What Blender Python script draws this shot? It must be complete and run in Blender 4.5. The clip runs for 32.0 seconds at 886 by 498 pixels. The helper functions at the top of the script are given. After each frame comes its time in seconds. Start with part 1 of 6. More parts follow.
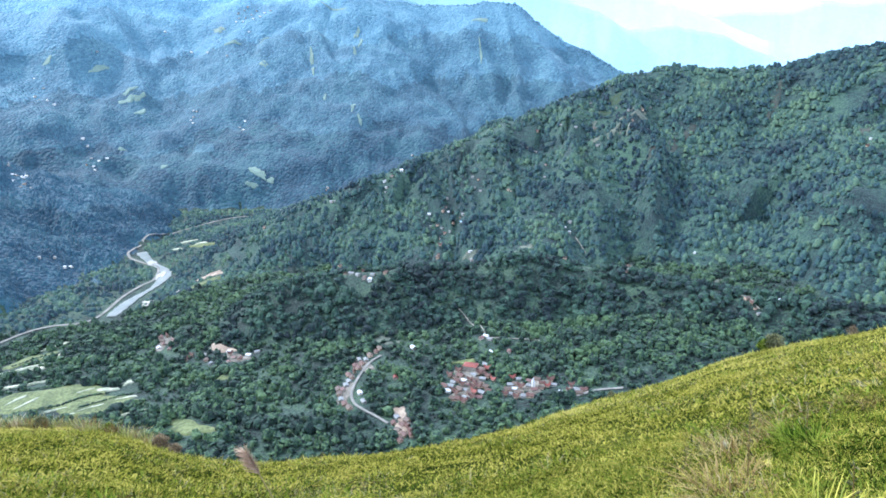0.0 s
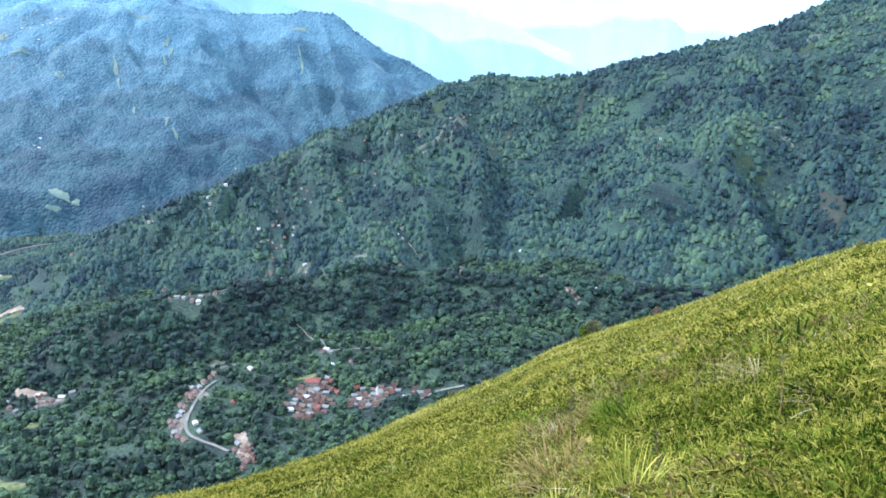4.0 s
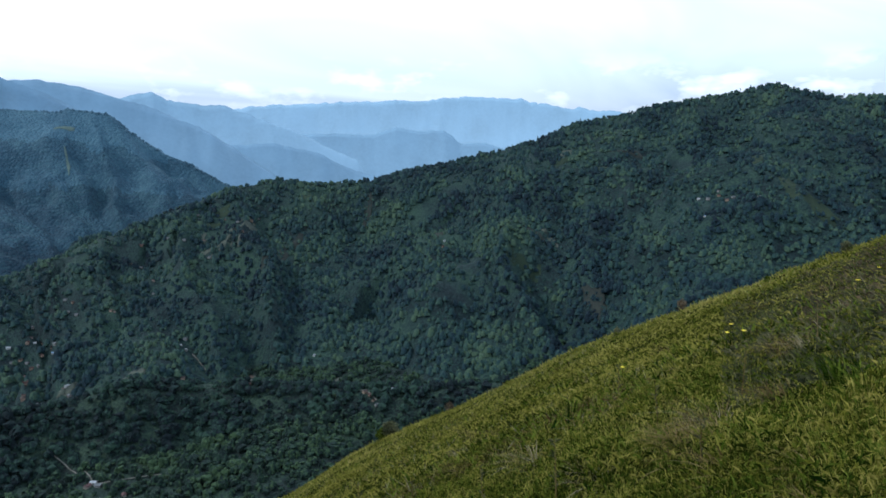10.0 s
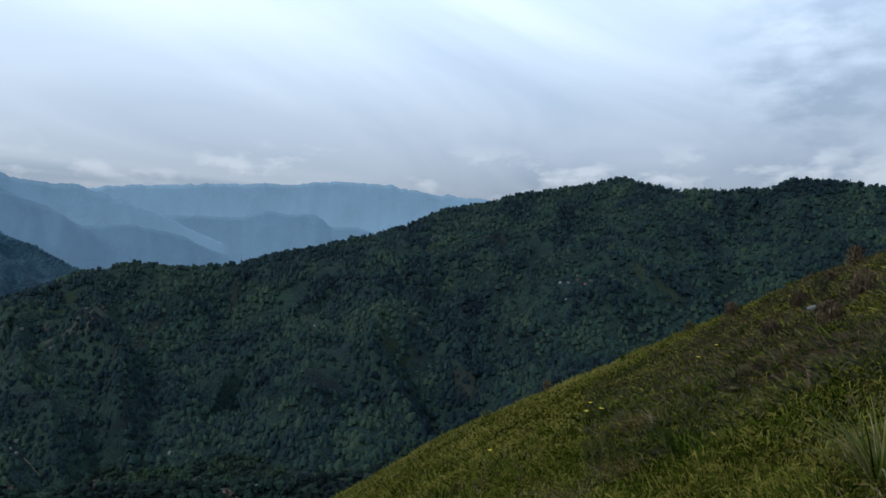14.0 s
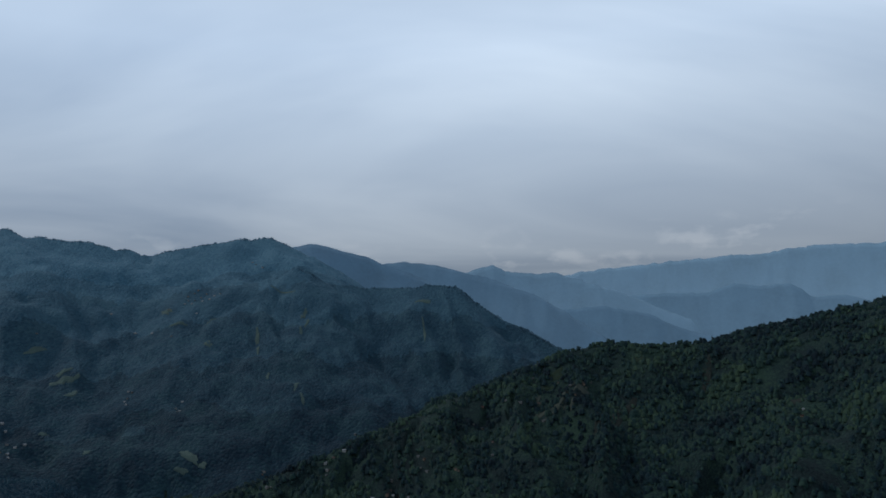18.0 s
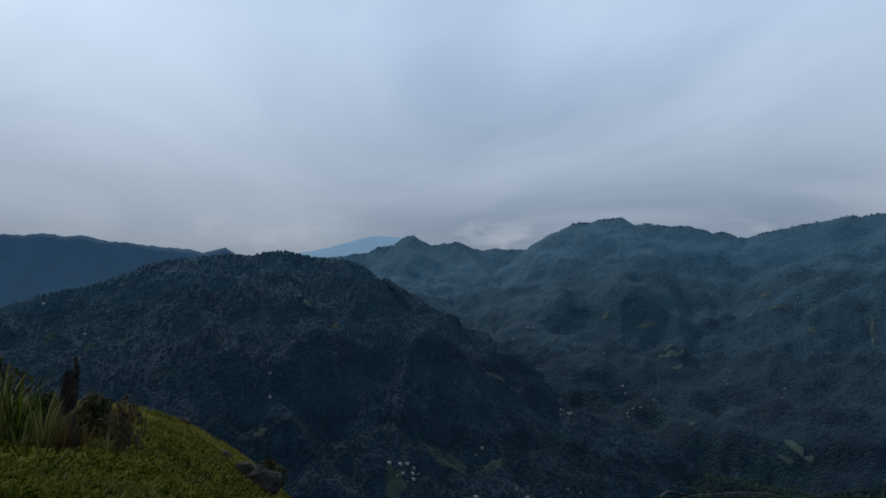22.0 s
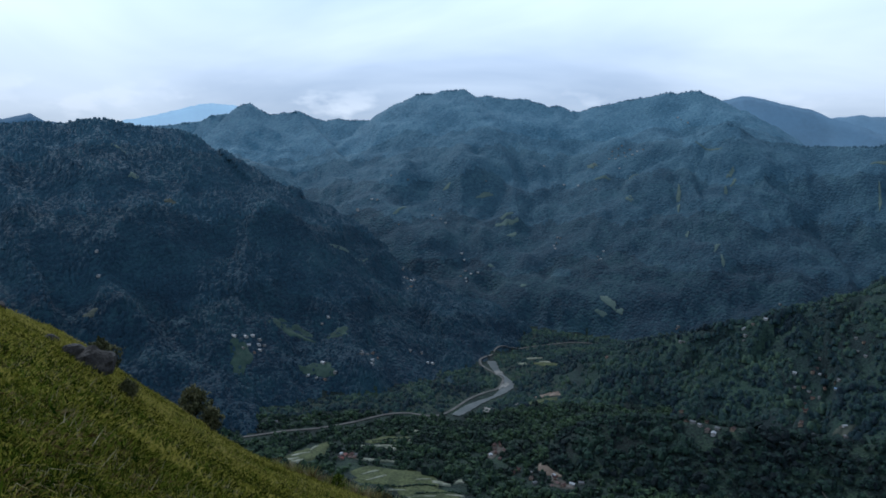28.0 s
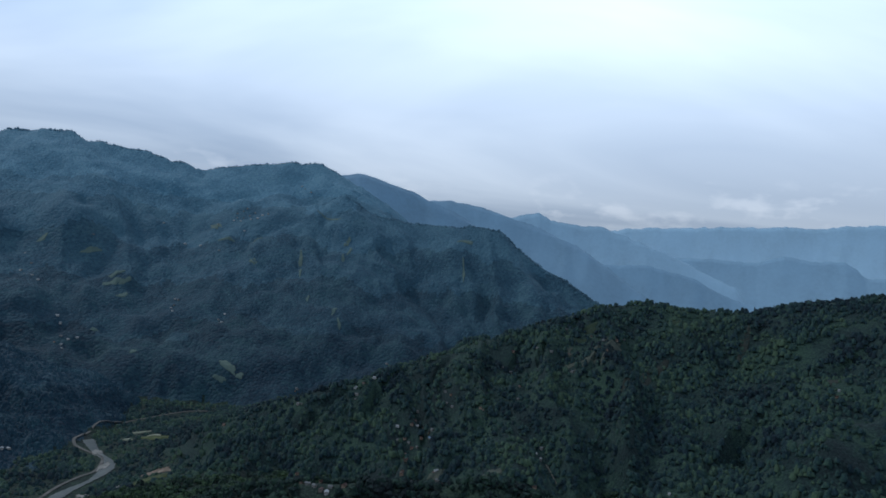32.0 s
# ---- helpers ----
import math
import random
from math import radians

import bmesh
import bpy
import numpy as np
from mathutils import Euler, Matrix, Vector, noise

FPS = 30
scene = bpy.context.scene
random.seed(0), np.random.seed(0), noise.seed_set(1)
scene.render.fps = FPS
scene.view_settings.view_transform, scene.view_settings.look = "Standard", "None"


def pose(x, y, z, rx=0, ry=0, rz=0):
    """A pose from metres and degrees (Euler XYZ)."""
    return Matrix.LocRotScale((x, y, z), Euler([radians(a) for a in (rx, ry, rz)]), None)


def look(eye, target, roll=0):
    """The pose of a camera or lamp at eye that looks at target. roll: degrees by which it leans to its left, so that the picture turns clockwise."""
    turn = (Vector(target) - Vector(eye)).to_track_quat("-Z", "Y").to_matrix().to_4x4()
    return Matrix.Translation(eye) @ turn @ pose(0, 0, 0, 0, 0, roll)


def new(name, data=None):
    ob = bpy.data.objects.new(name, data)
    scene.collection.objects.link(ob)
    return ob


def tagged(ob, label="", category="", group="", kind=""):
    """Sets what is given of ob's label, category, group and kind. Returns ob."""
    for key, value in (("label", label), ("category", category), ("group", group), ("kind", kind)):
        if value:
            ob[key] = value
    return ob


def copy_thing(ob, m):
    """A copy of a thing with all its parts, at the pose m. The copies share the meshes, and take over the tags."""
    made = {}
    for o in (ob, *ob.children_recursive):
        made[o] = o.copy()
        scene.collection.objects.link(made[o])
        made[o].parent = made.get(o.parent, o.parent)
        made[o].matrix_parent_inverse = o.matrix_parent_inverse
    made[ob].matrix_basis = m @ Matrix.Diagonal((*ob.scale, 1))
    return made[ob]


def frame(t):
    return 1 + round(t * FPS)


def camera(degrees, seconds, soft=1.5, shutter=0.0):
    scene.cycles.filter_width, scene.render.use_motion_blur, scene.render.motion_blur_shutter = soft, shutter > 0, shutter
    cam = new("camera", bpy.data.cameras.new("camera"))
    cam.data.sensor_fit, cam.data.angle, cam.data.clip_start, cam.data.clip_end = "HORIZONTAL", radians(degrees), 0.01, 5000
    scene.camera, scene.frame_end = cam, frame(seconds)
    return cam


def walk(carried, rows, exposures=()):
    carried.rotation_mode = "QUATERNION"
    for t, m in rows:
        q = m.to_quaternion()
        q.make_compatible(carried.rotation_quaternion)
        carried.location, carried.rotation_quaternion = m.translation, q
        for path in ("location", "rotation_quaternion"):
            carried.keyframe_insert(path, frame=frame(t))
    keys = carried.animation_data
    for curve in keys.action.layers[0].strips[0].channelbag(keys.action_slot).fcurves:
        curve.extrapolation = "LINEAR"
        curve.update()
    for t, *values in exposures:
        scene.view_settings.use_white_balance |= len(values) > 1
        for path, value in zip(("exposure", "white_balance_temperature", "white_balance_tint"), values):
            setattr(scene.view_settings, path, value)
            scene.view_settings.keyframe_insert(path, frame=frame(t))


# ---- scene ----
# One still hilltop panorama: the camera turns on the spot, about 460 m above a river valley.
EYE = 460.0
AHEAD = 0.4          # the camera is held this far in front of the turning body

# ---- camera ----
cam = camera(66.34, 32.0, soft=1.7)
# seconds, yaw to the left, pitch up, roll
TURNS = [
    (0.0, 0.00, -16.97, -1.68), (0.5, -1.32, -16.72, -2.26), (1.0, -2.90, -16.67, -2.70), (1.5, -5.76, -16.55, -2.51), (2.0, -8.59, -16.52, -1.84),
    (2.5, -12.01, -17.01, -1.21), (4.5, -15.30, -16.43, -0.97), (5.0, -17.17, -16.65, -0.16), (5.5, -19.38, -15.67, -0.61),
    (6.0, -20.55, -15.47, -1.05), (6.5, -21.77, -15.30, -1.79), (7.0, -23.04, -15.08, -1.12), (7.5, -24.27, -13.23, -0.39),
    (8.0, -27.30, -11.93, 0.40), (8.5, -28.80, -10.91, 0.02), (9.0, -30.44, -9.60, 0.41), (9.5, -31.55, -8.59, 0.45), (10.0, -32.35, -8.10, 0.29),
    (10.5, -33.68, -7.61, 0.28), (11.0, -35.30, -7.24, 0.79), (11.5, -37.33, -6.86, 0.64), (12.0, -38.26, -6.68, 1.09), (12.5, -40.88, -5.43, 1.61),
    (13.0, -43.21, -3.04, 1.65), (13.5, -44.12, -1.40, 1.25), (15.5, -33.32, 0.04, 0.51), (16.0, -28.61, 0.46, 0.44), (16.5, -23.78, 2.09, -1.42),
    (17.0, -18.93, 3.99, -0.99), (17.5, -10.87, 5.79, -2.02), (18.0, -5.34, 5.97, -1.99), (18.5, 0.50, 6.48, -1.42), (19.0, 7.09, 7.14, -0.40),
    (19.5, 13.40, 7.37, -1.10), (20.0, 19.02, 7.00, -0.53), (20.5, 24.49, 6.41, -0.06), (21.0, 33.08, 5.00, 0.47), (21.5, 38.74, 4.76, 0.84),
    (22.0, 42.39, 4.88, 1.03), (22.5, 44.50, 6.18, 0.60), (23.0, 45.64, 6.69, 0.57), (23.5, 43.86, 6.30, 0.06), (24.0, 40.36, 4.39, -0.62),
    (24.5, 39.20, 3.25, -1.24), (25.0, 38.15, 2.41, -1.88), (25.5, 36.74, 2.02, -2.23), (27.5, 30.77, -2.96, -0.28), (28.0, 29.16, -5.74, 0.69),
    (28.5, 25.68, -5.85, -0.01), (29.0, 21.80, -6.16, 1.56), (29.5, 17.23, -6.17, 3.47), (30.0, 12.63, -4.17, 4.00), (30.5, 9.99, -2.72, 3.81),
    (31.0, 5.80, -1.18, 4.14), (31.5, 0.81, 0.10, 4.10), (32.0, -1.66, 0.88, 4.05),
]


def pose_of(yaw, pitch, roll):
    a, b = radians(yaw), radians(pitch)
    eye = Vector((-math.sin(a) * AHEAD, math.cos(a) * AHEAD, EYE))
    way = Vector((-math.sin(a) * math.cos(b), math.cos(a) * math.cos(b), math.sin(b)))
    return look(eye, eye + way * 10, roll)


# seconds, stops, kelvin, tint
EXPOSURES = [
    (0.0, 1.88, 5500, 11), (5.0, 1.75, 5480, 11), (7.0, 1.5, 5480, 11), (8.0, 1.15, 5500, 10), (8.5, 0.7, 5500, 10), (9.0, 0.2, 5520, 9), (11.0, -0.25, 5500, 8), (13.0, -0.8, 5600, 8),
    (16.0, -1.48, 5650, 8), (18.0, -1.76, 5650, 8), (21.0, -1.8, 5600, 9), (24.0, -1.74, 5600, 9), (25.0, -1.64, 5580, 9), (26.5, -1.26, 5560, 9), (28.0, -0.78, 5400, 9), (29.5, -0.45, 5400, 9), (32.0, -1.1, 5480, 9),
]
walk(cam, [(t, pose_of(a, b, c)) for t, a, b, c in TURNS], EXPOSURES)

# ---- sky and sun ----
SUN_EL, SUN_AZ = 43.0, 66.0      # degrees; azimuth to the left of +y


def make_world():
    w = bpy.data.worlds.new("sky")
    w.use_nodes = True
    scene.world = w
    nt = w.node_tree
    nt.nodes.clear()
    N, L = nt.nodes.new, nt.links.new
    out = N("ShaderNodeOutputWorld")
    sky = N("ShaderNodeTexSky")
    sky.sky_type = 'NISHITA'
    sky.sun_disc = False
    sky.sun_elevation, sky.sun_rotation = radians(SUN_EL), radians(-SUN_AZ)
    b_sky = N("ShaderNodeBackground")
    b_sky.inputs[1].default_value = 0.10
    L(sky.outputs[0], b_sky.inputs[0])
    # cloud deck: direction projected on a flat layer overhead
    tc = N("ShaderNodeTexCoord")
    sep = N("ShaderNodeSeparateXYZ")
    L(tc.outputs["Generated"], sep.inputs[0])
    zz = N("ShaderNodeMath")
    zz.operation = 'MAXIMUM'
    zz.inputs[1].default_value = 0.0
    L(sep.outputs[2], zz.inputs[0])
    den = N("ShaderNodeMath")
    den.inputs[1].default_value = 0.17
    L(zz.outputs[0], den.inputs[0])
    px, py = N("ShaderNodeMath"), N("ShaderNodeMath")
    for p, i in ((px, 0), (py, 1)):
        p.operation = 'DIVIDE'
        L(sep.outputs[i], p.inputs[0])
        L(den.outputs[0], p.inputs[1])
    com = N("ShaderNodeCombineXYZ")
    L(px.outputs[0], com.inputs[0])
    L(py.outputs[0], com.inputs[1])
    mp = N("ShaderNodeMapping")
    mp.inputs["Rotation"].default_value = (0, 0, radians(12))
    mp.inputs["Scale"].default_value = (0.55, 1.0, 1)
    L(com.outputs[0], mp.inputs[0])
    n1 = N("ShaderNodeTexNoise")
    n1.inputs["Scale"].default_value = 0.62
    n1.inputs["Detail"].default_value = 5
    n1.inputs["Roughness"].default_value = 0.5
    n1.inputs["Distortion"].default_value = 0.9
    L(mp.outputs[0], n1.inputs[0])
    ramp = N("ShaderNodeValToRGB")
    e = ramp.color_ramp.elements
    e[0].position, e[0].color = 0.33, (0.50, 0.58, 0.68, 1)
    e[1].position, e[1].color = 0.66, (0.875, 0.932, 0.972, 1)
    L(n1.outputs[0], ramp.inputs[0])
    b_cl = N("ShaderNodeBackground")
    # small heaped clouds low over the mountains
    m2 = N("ShaderNodeMapping")
    m2.inputs["Scale"].default_value = (1, 1, 2.4)
    L(tc.outputs["Generated"], m2.inputs[0])
    n2 = N("ShaderNodeTexNoise")
    n2.inputs["Scale"].default_value, n2.inputs["Detail"].default_value, n2.inputs["Roughness"].default_value = 11, 5, 0.55
    L(m2.outputs[0], n2.inputs[0])
    r2, up, down = N("ShaderNodeMapRange"), N("ShaderNodeMapRange"), N("ShaderNodeMapRange")
    for node, lo, hi in ((r2, 0.55, 0.66), (up, 0.05, 0.085), (down, 0.14, 0.095)):
        node.inputs["From Min"].default_value, node.inputs["From Max"].default_value = lo, hi
    L(n2.outputs[0], r2.inputs["Value"])
    L(sep.outputs[2], up.inputs["Value"])
    L(sep.outputs[2], down.inputs["Value"])
    k1, k2 = N("ShaderNodeMath"), N("ShaderNodeMath")
    k1.operation = k2.operation = 'MULTIPLY'
    L(r2.outputs[0], k1.inputs[0])
    L(up.outputs[0], k1.inputs[1])
    L(k1.outputs[0], k2.inputs[0])
    L(down.outputs[0], k2.inputs[1])
    heap = N("ShaderNodeMix")
    heap.data_type = 'RGBA'
    L(k2.outputs[0], heap.inputs["Factor"])
    L(ramp.outputs[0], heap.inputs["A"])
    heap.inputs["B"].default_value = (0.93, 0.97, 1.0, 1)
    # one darker ragged cloud over the front ridge
    ca, ce = radians(-72.2), radians(12.8)
    dot = N("ShaderNodeVectorMath")
    dot.operation = 'DOT_PRODUCT'
    L(tc.outputs["Generated"], dot.inputs[0])
    dot.inputs[1].default_value = (-math.sin(ca) * math.cos(ce), math.cos(ca) * math.cos(ce), math.sin(ce))
    n3 = N("ShaderNodeTexNoise")
    n3.inputs["Scale"].default_value, n3.inputs["Detail"].default_value, n3.inputs["Roughness"].default_value = 9, 5, 0.55
    L(m2.outputs[0], n3.inputs[0])
    near, rag, both = N("ShaderNodeMapRange"), N("ShaderNodeMapRange"), N("ShaderNodeMath")
    for node, lo, hi in ((near, math.cos(radians(9)), math.cos(radians(2))), (rag, 0.44, 0.66)):
        node.inputs["From Min"].default_value, node.inputs["From Max"].default_value = lo, hi
    rag.inputs["To Max"].default_value = 0.9
    both.operation = 'MULTIPLY'
    L(dot.outputs["Value"], near.inputs["Value"])
    L(n3.outputs[0], rag.inputs["Value"])
    L(near.outputs[0], both.inputs[0])
    L(rag.outputs[0], both.inputs[1])
    grey = N("ShaderNodeMix")
    grey.data_type = 'RGBA'
    L(both.outputs[0], grey.inputs["Factor"])
    L(heap.outputs["Result"], grey.inputs["A"])
    grey.inputs["B"].default_value = (0.40, 0.47, 0.56, 1)
    # the deck glows warmer over the horizon and brightest about 25 degrees up
    warm, warm_k = N("ShaderNodeMix"), N("ShaderNodeMapRange")
    warm.data_type, warm.blend_type = 'RGBA', 'MULTIPLY'
    warm.inputs["B"].default_value = (1.02, 0.99, 0.97, 1)
    warm_k.inputs["From Min"].default_value, warm_k.inputs["From Max"].default_value = 0.26, 0.06
    L(sep.outputs[2], warm_k.inputs["Value"])
    L(warm_k.outputs[0], warm.inputs["Factor"])
    L(grey.outputs["Result"], warm.inputs["A"])
    lift = N("ShaderNodeMapRange")
    for key, v in (("From Min", 0.04), ("From Max", 0.38), ("To Min", 1.2), ("To Max", 3.3)):
        lift.inputs[key].default_value = v
    L(sep.outputs[2], lift.inputs["Value"])
    # unseen sky overhead is dimmed to hold back light on the land
    high, level = N("ShaderNodeMapRange"), N("ShaderNodeMath")
    for key, v in (("From Min", 0.42), ("From Max", 0.85), ("To Min", 1.0), ("To Max", 0.62)):
        high.inputs[key].default_value = v
    L(sep.outputs[2], high.inputs["Value"])
    level.operation = 'MULTIPLY'
    L(lift.outputs[0], level.inputs[0])
    L(high.outputs[0], level.inputs[1])
    L(level.outputs[0], b_cl.inputs[1])
    L(warm.outputs["Result"], b_cl.inputs[0])
    mix = N("ShaderNodeMixShader")
    mix.inputs[0].default_value = 0.88
    L(b_sky.outputs[0], mix.inputs[1])
    L(b_cl.outputs[0], mix.inputs[2])
    L(mix.outputs[0], out.inputs[0])


make_world()
sun_data = bpy.data.lights.new("sun", 'SUN')
sun_data.energy, sun_data.angle, sun_data.color = 3.4, radians(3), (1.0, 0.94, 0.84)
sun = new("sun", sun_data)
a, b = radians(SUN_AZ), radians(SUN_EL)
sun.matrix_world = look((-math.sin(a) * math.cos(b) * 900, math.cos(a) * math.cos(b) * 900, math.sin(b) * 900 + EYE), (0, 0, EYE))


# ---- materials ----
def mat(name, stops, scale=1.0, rough=0.9, island=0.0, bump=0.0, bump_scale=8.0, fine=6.0, glow=0.0, glow_color=None, spec=0.2, transl=0.0, stretch=None, span=0.5, speck=0.6, canopy=0.0):
    """Noise-coloured surface: stops are colours from dark to light; island mixes in a random value per loose piece."""
    m = bpy.data.materials.new(name)
    m.use_nodes = True
    nt = m.node_tree
    N, L = nt.nodes.new, nt.links.new
    p = nt.nodes["Principled BSDF"]
    p.inputs["Roughness"].default_value = rough
    p.inputs["Specular IOR Level"].default_value = spec
    geo = N("ShaderNodeNewGeometry")
    pos = geo.outputs["Position"]
    if stretch:
        mp = N("ShaderNodeMapping")
        mp.inputs["Scale"].default_value = stretch
        L(pos, mp.inputs[0])
        pos = mp.outputs[0]
    n1, n2 = N("ShaderNodeTexNoise"), N("ShaderNodeTexNoise")
    n1.inputs["Scale"].default_value, n1.inputs["Detail"].default_value = scale, 4
    n2.inputs["Scale"].default_value, n2.inputs["Detail"].default_value = scale * fine, 3
    L(pos, n1.inputs[0])
    L(pos, n2.inputs[0])
    add = N("ShaderNodeMath")
    add.operation = 'MULTIPLY_ADD'
    L(n2.outputs[0], add.inputs[0])
    add.inputs[1].default_value = speck
    L(n1.outputs[0], add.inputs[2])
    last = add.outputs[0]                      # about 0.8 in the mean
    sub = N("ShaderNodeMath")
    sub.operation = 'SUBTRACT'
    L(last, sub.inputs[0])
    sub.inputs[1].default_value = speck / 2
    last = sub.outputs[0]
    if island:
        mi = N("ShaderNodeMath")
        mi.operation = 'MULTIPLY_ADD'
        L(geo.outputs["Random Per Island"], mi.inputs[0])
        mi.inputs[1].default_value = island
        s2 = N("ShaderNodeMath")
        s2.operation = 'SUBTRACT'
        L(last, s2.inputs[0])
        s2.inputs[1].default_value = island / 2
        L(s2.outputs[0], mi.inputs[2])
        last = mi.outputs[0]
    if canopy:      # crowns of a far forest, one to a cell
        vor, tone, dome, cb = N("ShaderNodeTexVoronoi"), N("ShaderNodeMath"), N("ShaderNodeMath"), N("ShaderNodeBump")
        vor.inputs["Scale"].default_value = 1 / canopy
        L(pos, vor.inputs["Vector"])
        tone.operation = 'MULTIPLY_ADD'
        L(vor.outputs["Color"], tone.inputs[0])
        tone.inputs[1].default_value = 0.42
        s3 = N("ShaderNodeMath")
        s3.operation = 'SUBTRACT'
        L(last, s3.inputs[0])
        s3.inputs[1].default_value = 0.21
        L(s3.outputs[0], tone.inputs[2])
        last = tone.outputs[0]
        dome.operation = 'SUBTRACT'
        dome.inputs[0].default_value = 1.0
        L(vor.outputs["Distance"], dome.inputs[1])
        cb.inputs["Strength"].default_value, cb.inputs["Distance"].default_value = 0.9, canopy * 0.6
        L(dome.outputs[0], cb.inputs["Height"])
        L(cb.outputs[0], p.inputs["Normal"])
    ramp = N("ShaderNodeValToRGB")
    e = ramp.color_ramp.elements
    while len(e) < len(stops):
        e.new(0.5)
    for i, c in enumerate(stops):
        e[i].position = 0.5 - span / 2 + span * i / max(1, len(stops) - 1)
        e[i].color = (*c, 1)
    L(last, ramp.inputs[0])
    L(ramp.outputs[0], p.inputs["Base Color"])
    if bump:
        bn, bp = N("ShaderNodeTexNoise"), N("ShaderNodeBump")
        bn.inputs["Scale"].default_value, bn.inputs["Detail"].default_value = bump_scale, 4
        L(geo.outputs["Position"], bn.inputs[0])
        bp.inputs["Strength"].default_value, bp.inputs["Distance"].default_value = min(1.0, bump), 1.0 / bump_scale
        L(bn.outputs[0], bp.inputs["Height"])
        L(bp.outputs[0], p.inputs["Normal"])
    if transl:
        p.inputs["Transmission Weight"].default_value = 0.0
        tr, mx = N("ShaderNodeBsdfTranslucent"), N("ShaderNodeMixShader")
        L(ramp.outputs[0], tr.inputs[0])
        mx.inputs[0].default_value = transl
        L(p.outputs[0], mx.inputs[1])
        L(tr.outputs[0], mx.inputs[2])
        L(mx.outputs[0], nt.nodes["Material Output"].inputs[0])
    if glow:
        p.inputs["Emission Color"].default_value = (*glow_color, 1)
        p.inputs["Emission Strength"].default_value = glow
    return m


M_SOIL = mat("grass_soil", [(0.0050, 0.0076, 0.0015), (0.0166, 0.0202, 0.0034), (0.0398, 0.0403, 0.0086)], 0.35, bump=0.6, bump_scale=6, spec=0.0, rough=1.0)
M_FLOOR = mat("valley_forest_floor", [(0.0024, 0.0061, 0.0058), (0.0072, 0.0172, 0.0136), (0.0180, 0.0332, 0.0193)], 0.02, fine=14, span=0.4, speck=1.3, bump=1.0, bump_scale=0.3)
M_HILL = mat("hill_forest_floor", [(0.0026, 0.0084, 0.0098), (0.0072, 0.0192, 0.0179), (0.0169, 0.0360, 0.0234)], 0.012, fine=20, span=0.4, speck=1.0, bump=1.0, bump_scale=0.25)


def hazed_forest_colour(t):
    """Forest colour of the far mountains with haze painted in, from the river (0) to the high crest (1)."""
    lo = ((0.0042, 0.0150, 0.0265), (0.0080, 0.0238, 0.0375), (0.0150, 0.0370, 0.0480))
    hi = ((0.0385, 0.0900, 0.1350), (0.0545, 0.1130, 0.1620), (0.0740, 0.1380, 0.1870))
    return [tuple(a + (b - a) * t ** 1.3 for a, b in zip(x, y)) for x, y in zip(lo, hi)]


# haze put into the land's base colour, in steps; the left mountain kept darker
M_HAZED = [mat("mountain_forest_haze", [tuple(w * v for v, w in zip(c, (0.93, 0.98, 0.96))) for c in hazed_forest_colour(k / 5)], 0.008, fine=9, span=0.45, speck=0.7, canopy=9.0) for k in range(6)]
M_WEST = [mat("dark_mountain_forest_haze", [tuple(v * w for v, w in zip(c, (0.63, 0.80, 0.85))) for c in hazed_forest_colour(k / 7)], 0.012, fine=14, span=0.45, speck=1.0, canopy=8.0) for k in range(4)]


# ---- terrain ----
class Lattice:
    """Smooth value noise on a wrapped random lattice, for whole arrays."""

    def __init__(self, seed):
        self.v = np.random.RandomState(seed).rand(256, 256) * 2 - 1

    def at(self, x, y):
        x, y = np.asarray(x, float), np.asarray(y, float)
        i, j = np.floor(x).astype(int), np.floor(y).astype(int)
        u, v = x - i, y - j
        u, v = u * u * u * (u * (u * 6 - 15) + 10), v * v * v * (v * (v * 6 - 15) + 10)
        i0, i1, j0, j1 = i & 255, (i + 1) & 255, j & 255, (j + 1) & 255
        t = self.v
        return (t[i0, j0] * (1 - u) + t[i1, j0] * u) * (1 - v) + (t[i0, j1] * (1 - u) + t[i1, j1] * u) * v


LAT = [Lattice(s) for s in range(11, 17)]


def fbm(x, y, size, octaves=4, k=0):
    s, amp, tot = 0, 1.0, 0
    for o in range(octaves):
        s = s + amp * LAT[(k + o) % 6].at(x / size + 17.3 * o, y / size - 9.1 * o)
        tot, amp, size = tot + amp, amp * 0.5, size / 2.07
    return s / tot


def crest(az, el, r):
    """A crest point seen at that azimuth (to the left) and elevation from the hilltop, r metres away on plan."""
    return (-math.sin(radians(az)) * r, math.cos(radians(az)) * r, EYE + math.tan(radians(el)) * r)


def line(*pts):
    return [crest(*p) for p in pts]


RIDGE_A = line((-95, 3.5, 2000), (-76, 4.0, 1950), (-73, 4.5, 1930), (-70.4, 4.7, 1920), (-68.5, 4.0, 1920), (-62, 4.0, 1910), (-59.4, 4.6, 1900), (-58, 5.1, 1900),
               (-53, 4.2, 1870), (-48.5, 3.5, 1840), (-46.6, 2.9, 1830), (-43.8, 2.5, 1810), (-39, 0.6, 1790), (-34.4, -0.6, 1770), (-30.7, -1.3, 1750),
               (-26.3, -2.4, 1730), (-21.2, -2.7, 1710), (-18.8, -2.3, 1700), (-14.8, -3.1, 1680), (-11.3, -4.5, 1640), (-8.1, -5.6, 1610), (-4.8, -7.2, 1570),
               (-1, -8.3, 1530), (3.8, -10.1, 1490), (8.7, -11.7, 1490), (12.1, -12.6, 1530), (14.5, -13.4, 1600), (16.4, -14.4, 1680))
